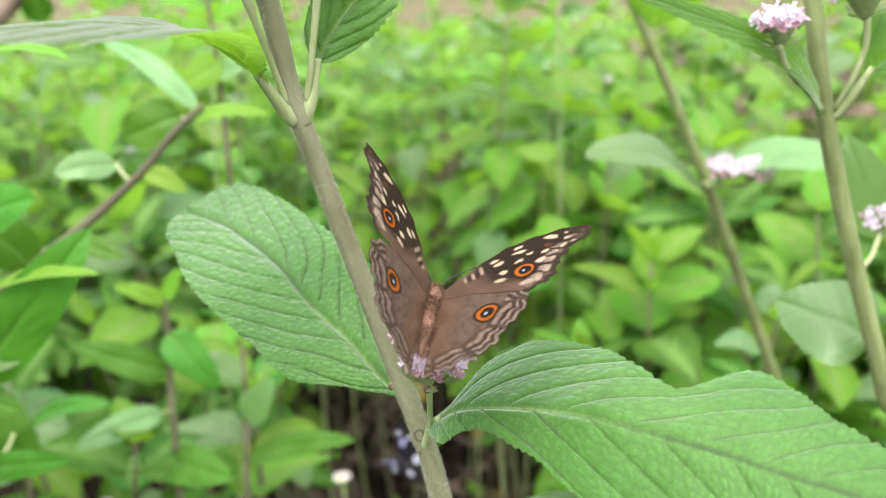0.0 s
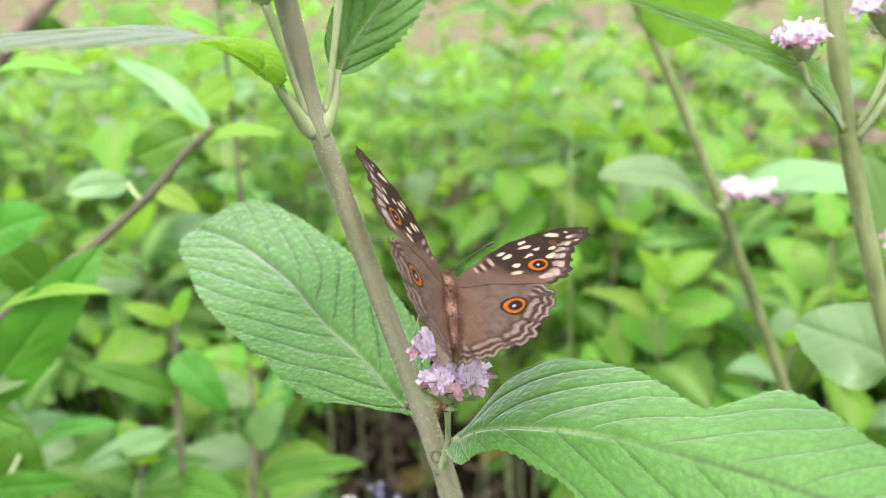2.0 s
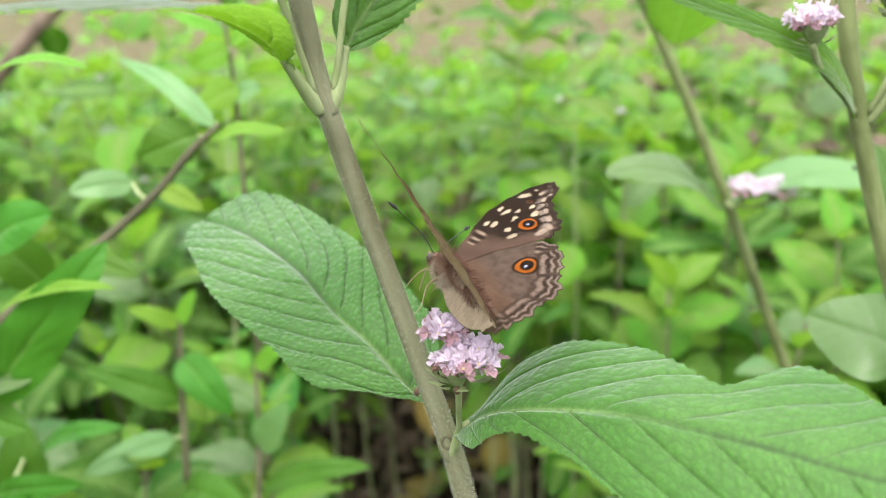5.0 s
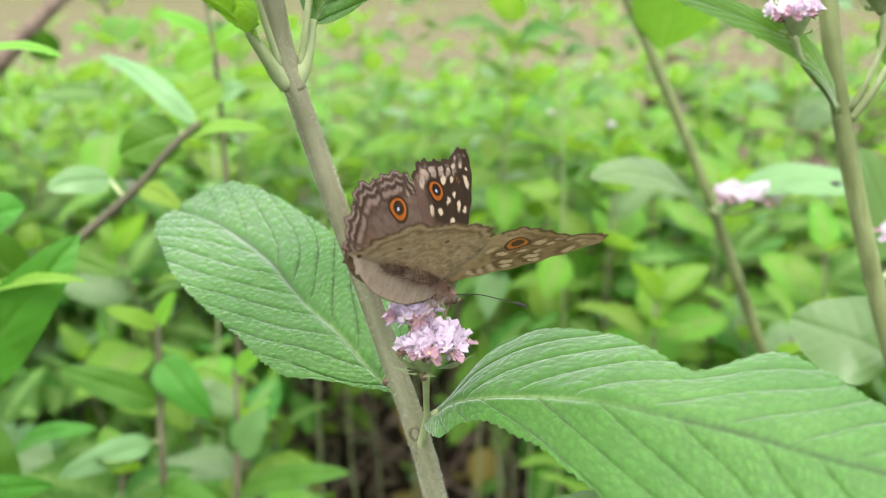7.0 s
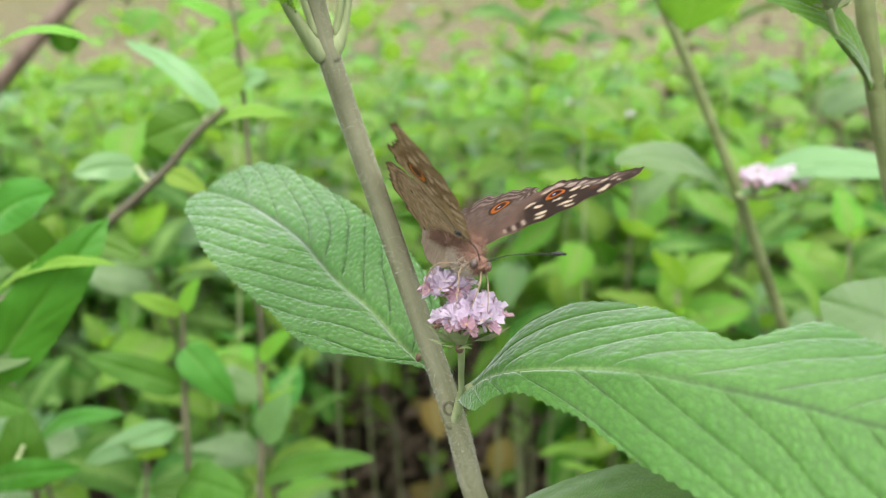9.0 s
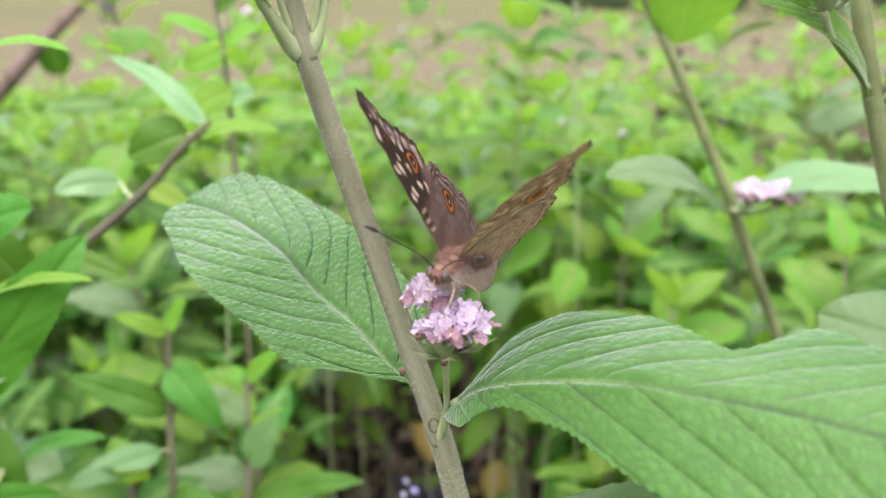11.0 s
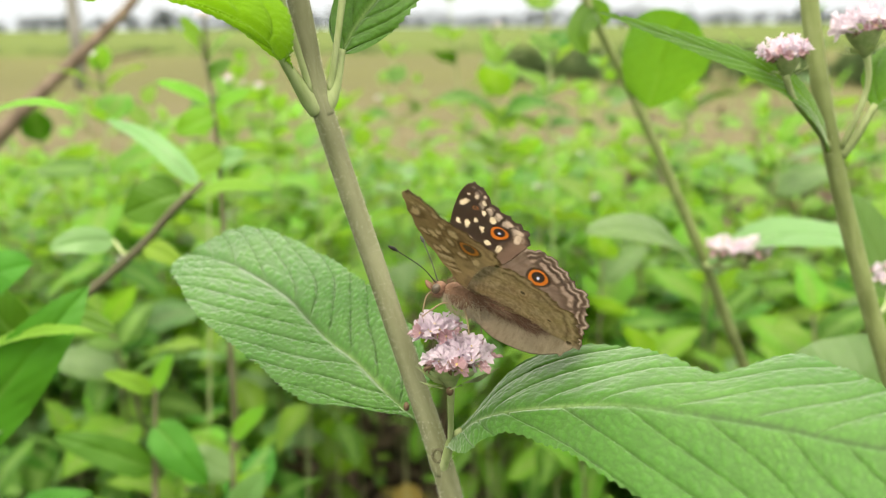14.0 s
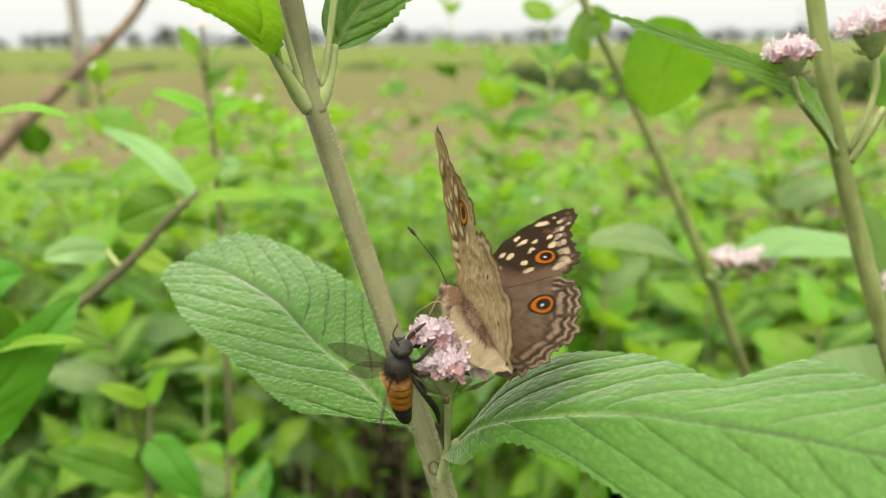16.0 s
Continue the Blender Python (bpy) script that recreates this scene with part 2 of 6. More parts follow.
MAT_FUR_TAN = plain("tan_fur", (0.30, 0.245, 0.175), (0.46, 0.39, 0.29), 2500.0, 0.8, 0.0001)
MAT_BLACK = plain("black_chitin", (0.006, 0.005, 0.005), (0.018, 0.014, 0.012), 1500.0, 0.62)
MAT_LIMB = plain("tan_limb", (0.245, 0.175, 0.098), (0.35, 0.266, 0.161), 1500.0, 0.6)
MAT_EYE = plain("insect_eye", (0.05, 0.035, 0.025), (0.12, 0.085, 0.06), 3000.0, 0.25)
MAT_BEE_ORANGE = plain("bee_orange", (0.22, 0.075, 0.010), (0.42, 0.17, 0.022), 1800.0, 0.5)
MAT_BEE_GOLD = plain("bee_gold_fur", (0.36, 0.17, 0.05), (0.58, 0.32, 0.11), 1800.0, 0.8)
MAT_BEE_FUR = plain("bee_dark_fur", (0.010, 0.006, 0.004), (0.06, 0.026, 0.012), 900.0, 0.8)
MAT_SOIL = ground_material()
MAT_TREES = plain("far_trees", (0.0315, 0.042, 0.042), (0.063, 0.077, 0.077), 0.2, 0.95)
MAT_HEDGE = plain("hedge_leaves", (0.035, 0.07, 0.021), (0.091, 0.14, 0.042), 5.0, 0.9, 0.0, 0, 0.2)
MAT_POLE = plain("concrete_pole", (0.196, 0.189, 0.175), (0.28, 0.273, 0.259), 6.0, 0.9, 0.004)
MAT_GRASS = plain("dry_grass", (0.154, 0.154, 0.056), (0.252, 0.231, 0.098), 12.0, 0.8, 0, 0, 0.3)
MAT_WHITE = plain("white_petal", (0.6, 0.592, 0.544), (0.68, 0.672, 0.64), 300.0, 0.6)


def glassy_wing():
    m, n, l, p = nodes_of("bee_wing")
    g = noise_node(n, l, 900.0, 3)
    l.new(ramp(n, l, g.outputs[0], [(0.3, (0.03, 0.02, 0.015)), (0.7, (0.10, 0.07, 0.05))]).outputs[0], p.inputs["Base Color"])
    p.inputs["Roughness"].default_value = 0.5
    p.inputs["Specular IOR Level"].default_value = 0.2
    p.inputs["Alpha"].default_value = 0.62
    return m


MAT_BEE_WING = glassy_wing()


# ---- building helpers ----
def mesh_of(name, verts, faces, mats, smooth=True, slots=None):
    me = bpy.data.meshes.new(name)
    me.from_pydata([tuple(v) for v in verts], [], faces)
    for m in (mats if isinstance(mats, (list, tuple)) else [mats]):
        me.materials.append(m)
    if slots is not None:
        me.polygons.foreach_set("material_index", slots)
    if smooth:
        me.polygons.foreach_set("use_smooth", [True] * len(me.polygons))
    me.update()
    return me


def put(name, me, parent=None, m=None, label="", kind=""):
    ob = new(name, me)
    if parent is not None:
        ob.parent = parent
    if m is not None:
        ob.matrix_basis = m
    return tagged(ob, label, "", "", kind)


def smooth_path(pts, n):
    """Catmull-Rom curve through pts, n samples."""
    p = np.array(pts, float)
    p = np.vstack([2 * p[0] - p[1], p, 2 * p[-1] - p[-2]])
    k = len(p) - 3
    out = []
    for i in range(n):
        u = i / (n - 1) * k
        j = min(int(u), k - 1)
        t = u - j
        a, b, c, d = p[j:j + 4]
        out.append(0.5 * (2 * b + (c - a) * t + (2 * a - 5 * b + 4 * c - d) * t * t + (3 * b - a - 3 * c + d) * t ** 3))
    return np.array(out)


def tube_data(pts, radii, n=24, segs=10, square=0.0, ends=True):
    """Verts and faces of a tapered round or squarish stalk through pts."""
    c = smooth_path(pts, n)
    r = np.interp(np.linspace(0, 1, n), np.linspace(0, 1, len(radii)), radii)
    tang = np.gradient(c, axis=0)
    tang /= np.linalg.norm(tang, axis=1)[:, None] + 1e-12
    ref = np.array([0.9, 0.1, 0.05]) if abs(tang[0][0]) < 0.8 else np.array([0.0, 1.0, 0.2])
    verts, faces = [], []
    for i in range(n):
        a = np.cross(tang[i], ref)
        a /= np.linalg.norm(a)
        b = np.cross(tang[i], a)
        for k in range(segs):
            th = 2 * math.pi * k / segs
            rr = r[i] * (1 + square * math.cos(4 * th))
            verts.append(c[i] + rr * (math.cos(th) * a + math.sin(th) * b))
    for i in range(n - 1):
        for k in range(segs):
            k2 = (k + 1) % segs
            faces.append((i * segs + k, i * segs + k2, (i + 1) * segs + k2, (i + 1) * segs + k))
    if ends:
        faces.append(tuple(range(segs))[::-1])
        faces.append(tuple((n - 1) * segs + k for k in range(segs)))
    return verts, faces


def tube(name, pts, radii, mat, n=24, segs=10, square=0.0):
    v, f = tube_data(pts, radii, n, segs, square)
    return mesh_of(name, v, f, mat)


def merged(datas):
    verts, faces = [], []
    for v, f in datas:
        o = len(verts)
        verts += list(v)
        faces += [tuple(i + o for i in q) for q in f]
    return verts, faces


def ball_data(centre, radii, rings=10, segs=14, tilt=None):
    verts, faces = [], []
    m = tilt if tilt is not None else Matrix.Identity(3)
    for i in range(rings + 1):
        ph = math.pi * i / rings
        for k in range(segs):
            th = 2 * math.pi * k / segs
            q = m @ Vector((radii[0] * math.sin(ph) * math.cos(th), radii[1] * math.cos(ph), radii[2] * math.sin(ph) * math.sin(th)))
            verts.append((centre[0] + q.x, centre[1] + q.y, centre[2] + q.z))
    for i in range(rings):
        for k in range(segs):
            k2 = (k + 1) % segs
            faces.append((i * segs + k, (i + 1) * segs + k, (i + 1) * segs + k2, i * segs + k2))
    return verts, faces


def fuzz_data(points, normals, length, width, rng, spread=0.5, bend=None):
    """Fine hairs as slim blades rooted at points."""
    verts, faces = [], []
    for p, nrm in zip(points, normals):
        d = np.array(nrm) + spread * np.array([rng.uniform(-1, 1) for _ in range(3)])
        if bend is not None:
            d = d + bend
        d /= np.linalg.norm(d) + 1e-9
        side = np.cross(d, [rng.uniform(-1, 1) for _ in range(3)])
        side /= np.linalg.norm(side) + 1e-9
        ln = length * rng.uniform(0.5, 1.2)
        o = len(verts)
        p = np.array(p)
        verts += [p - side * width, p + side * width, p + d * ln]
        faces.append((o, o + 1, o + 2))
    return verts, faces


def blade(name, midrib, width_a, width_b, mat, rise_a=0.0, rise_b=0.0, up=(0, 0, 1), nu=110, nv=34, veins=9, bulge=0.0006, teeth=26,
          tooth=0.0010, wave=0.0, wave_n=2.0, wave_side=0, base_pow=0.55, tip_pow=0.62, widest=0.4, curl=0.0, seed=1, prof_a=None, prof_b=None, rug=0.2):
    """A leaf blade along a midrib. width_a and width_b: the greatest half widths on the two sides; rise: degrees by which a half lifts
    from the blade's plane; prof: half width in mm along the blade, in place of the plain oval; bulge: height of the quilting between the side veins; wave: height of the wave along the margin."""
    c = smooth_path(midrib, nu)
    tang = np.gradient(c, axis=0)
    tang /= np.linalg.norm(tang, axis=1)[:, None]
    rng = random.Random(seed)
    upv = np.array(up, float)
    verts, vein, crease_shade = [], [], []
    length = np.linalg.norm(np.diff(c, axis=0), axis=1).sum()
    cols = list(range(-nv, nv + 1))
    off = Vector((seed * 3.7, seed * 1.3, 0))

    def shape(s):
        if s < widest:
            return math.sin(0.5 * math.pi * s / widest) ** base_pow
        return max(0.0, math.cos(0.5 * math.pi * (s - widest) / (1 - widest))) ** tip_pow

    def profile(prof, half):
        """Half width at each step, as a share of the greatest."""
        if prof is None:
            return [shape(i / (nu - 1)) for i in range(nu)]
        x = np.linspace(-0.06, 1.06, 1121)
        y = np.interp(x, [q[0] for q in prof], [q[1] * 0.001 for q in prof])
        y[x < 0] *= 0.0
        y[x > 1] *= 0.0
        core = np.convolve(y, np.ones(29) / 29, "same")
        keep = np.clip((1 - x) / 0.03, 0, 1)
        return list(np.interp(np.linspace(0, 1, nu), x, keep * core + (1 - keep) * y) / half)
    share_a, share_b = profile(prof_a, width_a), profile(prof_b, width_b)
    for i in range(nu):
        s = i / (nu - 1)
        n0 = upv - tang[i] * upv.dot(tang[i])
        n0 /= np.linalg.norm(n0)
        side = np.cross(tang[i], n0)
        both = (share_b[i], share_a[i])
        for j in cols:
            q = j / nv
            aq = abs(q)
            half = width_a if j > 0 else width_b
            sh = both[j > 0]
            rise = radians(rise_a if j > 0 else rise_b)
            ph = s * teeth
            tz = tooth * (1 - abs(2 * (ph % 1.0) - 1.0)) ** 1.5 * (aq > 0.999) * min(1.0, max(0.0, (s - 0.2) / 0.1))
            w = half * sh * aq + (tz if sh > 0.05 else 0.0)
            lat = (1 if j > 0 else -1) * w * math.cos(rise)
            h = w * math.sin(rise)
            # side veins leave the midrib and bend forward
            vph = (s - 0.29 * aq ** 1.25 * sh) * veins + (0.5 if j > 0 else 0.0)
            f = abs(2 * (vph % 1.0) - 1.0)
            ridge = 1 - f
            quilt = (1 - ridge ** 3) * min(1.0, aq * 6)
            skew = s * length - 0.35 * w
            vd = noise.voronoi(Vector((skew * 820, w * 560 * (1 if j > 0 else -1), 0)) + off)[0]
            cell = min(0.45, vd[1] - vd[0]) / 0.45
            fine = noise.noise(Vector((s * length * 1500, q * half * 1500, 5)) + off)
            groove = math.exp(-((1 - ridge) / 0.07) ** 2)
            h += bulge * (0.55 * quilt + rug * cell + 0.05 * fine - 0.6 * groove) * min(1.0, aq * 8) * (sh > 0.02)
            h -= bulge * 0.9 * math.exp(-(w / 0.0008) ** 2)
            if wave and (wave_side == 0 or (wave_side > 0) == (j > 0)):
                h += wave * aq ** 1.5 * sh * math.sin(2 * math.pi * wave_n * s + seed)
            h -= curl * aq ** 2 * half * sh
            verts.append(c[i] + side * lat + n0 * h)
            mid = math.exp(-(w / (0.0007 * (1.1 - 0.7 * s))) ** 2)
            sv = math.exp(-((1 - ridge) / 0.10) ** 2) * (1 - 0.7 * aq)
            vein.append(min(1.0, 0.7 * math.exp(-(w / 0.00042) ** 2) * max(0.0, min(1.0, (0.55 - s) / 0.2)) + 0.10 * sv))
            # how much groove shade is painted at this point
            crease_shade.append(min(1.0, 0.8 * mid * max(0.0, min(1.0, (s - 0.42) / 0.15)) + 0.70 * math.exp(-((1 - ridge) / 0.04) ** 2) * (1 - 0.40 * aq) * min(1.0, aq * 8) + (0.3 + 0.6 * rug) * (1 - cell) ** 2))
    m = len(cols)
    faces = [(i * m + k, i * m + k + 1, (i + 1) * m + k + 1, (i + 1) * m + k) for i in range(nu - 1) for k in range(m - 1)]
    me = mesh_of(name, verts, faces, mat)
    at = me.attributes.new("vein", 'FLOAT', 'POINT')
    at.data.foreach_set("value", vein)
    at = me.attributes.new("crease_shade", 'FLOAT', 'POINT')
    at.data.foreach_set("value", crease_shade)
    return me


def simple_leaf(name, mat, length=1.0, width=0.30, fold=18.0, droop=0.25, seed=0, nu=9, petiole=0.10):
    """A small ovate leaf with a folded blade and a short stalk, pointing along +Y; shared by the bushes."""
    rng = random.Random(seed)
    verts, faces, vein = [], [], []
    tw = rng.uniform(-0.25, 0.25)
    for i in range(nu + 1):
        s = i / nu
        sh = 2.82 * (0.02 + s) ** 0.62 * (1 - s) ** 0.98 if i < nu else 0.0
        y = petiole + s * (1 - petiole) * length
        z = 0.10 * math.sin(s * 1.4) - droop * s * s
        wob = 0.025 * math.sin(s * 9 + seed)
        for q in (-1.0, -0.5, 0.0, 0.5, 1.0):
            w = width * sh * q * (1 + (0.05 if i % 2 else -0.03) * abs(q))
            verts.append((w * math.cos(radians(fold)), y, z + abs(w) * math.sin(radians(fold)) + wob * q + tw * w * s - 0.10 * abs(q) ** 2 * width * sh))
            vein.append(0.9 if q == 0.0 else 0.0)
    for i in range(nu):
        for k in range(4):
            a = i * 5 + k
            faces.append((a, a + 1, a + 6, a + 5))
    v2, f2 = tube_data([(0, 0, -0.01), (0, petiole * 0.6, 0.005), (0, petiole * 1.25, 0.012)], [0.016, 0.013, 0.010], 4, 5)
    o = len(verts)
    verts += list(v2)
    vein += [0.6] * len(v2)
    faces += [tuple(i + o for i in q) for q in f2]
    me = mesh_of(name, verts, faces, mat)
    at = me.attributes.new("vein", 'FLOAT', 'POINT')
    at.data.foreach_set("value", vein)
    return me

# ---- ground, field, distance ----
def build_ground():
    rng = random.Random(5)
    ys = [-6, -2, -0.5, 0] + [0.15 * i for i in range(1, 24)] + [4, 5, 6, 8, 10, 13, 17, 22, 28, 36, 50, 80, 140, 300, 700, 1500, 3000]
    xs = [-3000, -1200, -500, -200, -80, -40, -20, -10, -6, -4, -3] + [-2 + 0.2 * i for i in range(21)] + [3, 4, 6, 10, 20, 40, 80, 200, 500, 1200, 3000]
    verts, faces = [], []
    for y in ys:
        for x in xs:
            close = max(0.0, 1 - abs(y - 1.5) / 3) * (abs(x) < 2.6)
            z = 0.05 * close * noise.noise(Vector((x * 2.2, y * 2.2, 0.3)))
            bund = 0.35 * math.exp(-((y - 33) / 2.5) ** 2) if abs(x) < 300 else 0.0
            verts.append((x, y, z + bund))
    m = len(xs)
    for i in range(len(ys) - 1):
        for k in range(m - 1):
            faces.append((i * m + k, i * m + k + 1, (i + 1) * m + k + 1, (i + 1) * m + k))
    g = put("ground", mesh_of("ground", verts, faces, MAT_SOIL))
    tagged(g, "brown soil and leaf litter running into an open dry field", "ground", kind="structure")


def clump_data(centre, size, rng, n):
    """Loose foliage: many small tilted leaf faces around a centre."""
    verts, faces = [], []
    for _ in range(n):
        d = Vector((rng.gauss(0, 1), rng.gauss(0, 1), rng.gauss(0, 1)))
        d.normalize()
        r = rng.uniform(0.35, 1.0)
        c = Vector(centre) + Vector((d.x * size[0], d.y * size[1], d.z * size[2])) * r
        a = Vector((rng.uniform(-1, 1), rng.uniform(-1, 1), rng.uniform(-1, 1))).normalized()
        b = a.cross(Vector((rng.uniform(-1, 1), rng.uniform(-1, 1), rng.uniform(-1, 1)))).normalized()
        s = size[2] * rng.uniform(0.12, 0.3)
        o = len(verts)
        verts += [c + a * s, c + b * s * 0.5, c - a * s, c - b * s * 0.5]
        faces.append((o, o + 1, o + 2, o + 3))
    return verts, faces


def build_distance():
    rng = random.Random(11)
    data = []
    x = -420.0
    while x < 420:
        h = rng.uniform(6.0, 12.0) * (1.3 if rng.random() < 0.15 else 1.0)
        w = rng.uniform(5, 12)
        y = rng.uniform(560, 640)
        data.append(clump_data((x, y, h * 0.5), (w, 5, h * 0.55), rng, 80))
        data.append(tube_data([(x, y, 0), (x, y, h * 0.6)], [0.35, 0.2], 3, 5))
        if rng.random() < 0.08:
            data.append(tube_data([(x, y, 0), (x + 0.5, y, h * 1.7)], [0.3, 0.2], 3, 5))
            data.append(clump_data((x + 0.5, y, h * 1.75), (3, 3, 2.2), rng, 26))
        x += rng.uniform(2.5, 8)
    v, f = merged(data)
    tagged(put("tree_line", mesh_of("tree_line", v, f, MAT_TREES, False)), "dark hazy row of trees along the horizon", "trees", kind="stuff")
    data = []
    for _ in range(26):
        x = rng.uniform(0.6, 6.5)
        y = rng.uniform(11.5, 15)
        h = rng.uniform(0.25, 0.55)
        data.append(clump_data((x, y, h * 0.5), (rng.uniform(0.3, 0.6), 0.4, h * 0.55), rng, 420))
    for _ in range(110):
        x, y = rng.uniform(-24, 24), rng.uniform(27, 30)
        h = rng.uniform(0.12, 0.34)
        data.append(clump_data((x, y, h * 0.5), (rng.uniform(0.3, 0.8), 0.4, h * 0.55), rng, 110))
    v, f = merged(data)
    tagged(put("hedge", mesh_of("hedge", v, f, MAT_HEDGE, False)), "low dark green bushes on the edge of the field", "hedge", kind="stuff")
    data = []
    for _ in range(2600):
        y = 2.4 + 9.0 * rng.random() ** 1.6
        x = rng.uniform(-0.75, 0.75) * y
        h = rng.uniform(0.03, 0.10)
        a = rng.uniform(0, 6.28)
        dx, dy = math.cos(a) * 0.006, math.sin(a) * 0.006
        lx, ly = rng.uniform(-0.05, 0.05), rng.uniform(-0.05, 0.05)
        data.append(([(x - dx, y - dy, 0), (x + dx, y + dy, 0), (x + lx, y + ly, h)], [(0, 1, 2)]))
    v, f = merged(data)
    tagged(put("grass", mesh_of("grass", v, f, MAT_GRASS, False)), "short dry grass tufts in the open field", "grass", kind="stuff")
    pole = put("utility_pole", tube("pole", [(-5.62, 12.1, -0.1), (-5.63, 12.1, 2.4), (-5.64, 12.1, 4.6)], [0.085, 0.075, 0.06], MAT_POLE, 6, 10))
    tagged(pole, "slim grey utility pole standing in the field", "pole")


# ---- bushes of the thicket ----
LEAVES = [simple_leaf("leaf", MAT_BUSH_SHADED, 1, 0.29, 14, 0.22, 1), simple_leaf("leaf", MAT_BUSH_SHADED, 1, 0.33, 22, 0.34, 2),
          simple_leaf("leaf", MAT_BUSH_SHADED, 1, 0.26, 10, 0.12, 3), simple_leaf("leaf", MAT_BUSH_GREY_SHEEN, 1, 0.31, 12, 0.30, 4),
          simple_leaf("leaf", MAT_BUSH_YOUNG_LIT, 1, 0.28, 20, 0.18, 5), simple_leaf("leaf", MAT_BUSH_YOUNG_LIT, 1, 0.32, 12, 0.26, 6),
          simple_leaf("leaf", MAT_DEAD, 1, 0.22, 34, 0.4, 7)]


def leaf_pose(p, az, el, size, roll=0.0):
    """A leaf rooted at p, pointing to compass az with its tip lifted el degrees."""
    return Matrix.Translation(p) @ pose(0, 0, 0, 0, 0, az) @ pose(0, 0, 0, el, 0, 0) @ pose(0, 0, 0, 0, roll, 0) @ Matrix.Diagonal((size, size, size, 1))


def floret_mesh(name, petal, seed):
    """A small five-lobed floret with a tube and a yellow throat, facing +Z, 1 unit across."""
    rng = random.Random(seed)
    verts, faces, slots = [], [], []
    n = 5
    for k in range(n):
        a = 2 * math.pi * k / n + rng.uniform(-0.15, 0.15)
        r = 0.5 * rng.uniform(0.62, 1.25)
        lift = rng.uniform(-0.02, 0.42)
        o = len(verts)
        for rad, da, z in ((0.07, -0.5, 0.0), (0.07, 0.5, 0.0), (r * 0.62, 0.62, 0.10 + lift), (r * 0.95, 0.42, 0.20 + lift), (r * 0.92, 0.0, 0.12 + 1.3 * lift), (r * 1.0, -0.36, 0.22 + lift), (r * 0.62, -0.62, 0.09 + lift), (r * 0.5, 0.0, 0.04 + 0.4 * lift)):
            verts.append((rad * math.cos(a + da), rad * math.sin(a + da), z))
        for q in ((0, 1, 7), (1, 2, 7), (2, 3, 7), (3, 4, 7), (4, 5, 7), (5, 6, 7), (6, 0, 7)):
            faces.append(tuple(o + i for i in q))
            slots.append(0)
    o = len(verts)
    for i, (r, z) in enumerate(((0.07, 0.01), (0.075, -0.25), (0.075, -0.75))):
        for k in range(6):
            a = math.pi * k / 3
            verts.append((r * math.cos(a), r * math.sin(a), z))
    for i in range(2):
        for k in range(6):
            k2 = (k + 1) % 6
            faces.append((o + i * 6 + k, o + i * 6 + k2, o + i * 6 + 6 + k2, o + i * 6 + 6 + k))
            slots.append(0)
    verts.append((0, 0, -0.02))
    for k in range(6):
        faces.append((o + k, o + (k + 1) % 6, len(verts) - 1))
        slots.append(1)
    return mesh_of(name, verts, faces, [petal, MAT_THROAT], False, slots)


FLORETS = [floret_mesh("floret", MAT_PETAL, s) for s in (1, 2, 3)] + [floret_mesh("floret", MAT_PETAL_PINK, 4)]


def withered_mesh():
    v, f = merged([tube_data([(0, 0, -0.6), (0.05, 0, 0), (0.2, 0.1, 0.35)], [0.12, 0.16, 0.04], 5, 6), tube_data([(0, 0, -0.1), (-0.15, 0.05, 0.15), (-0.3, 0.0, 0.2)], [0.1, 0.08, 0.02], 4, 5)])
    return mesh_of("withered_floret", v, f, MAT_WITHER)


WITHERED = withered_mesh()


def aim(p, d, spin=0.0):
    return Matrix.Translation(p) @ Vector(d).to_track_quat('Z', 'Y').to_matrix().to_4x4() @ pose(0, 0, 0, 0, 0, spin)


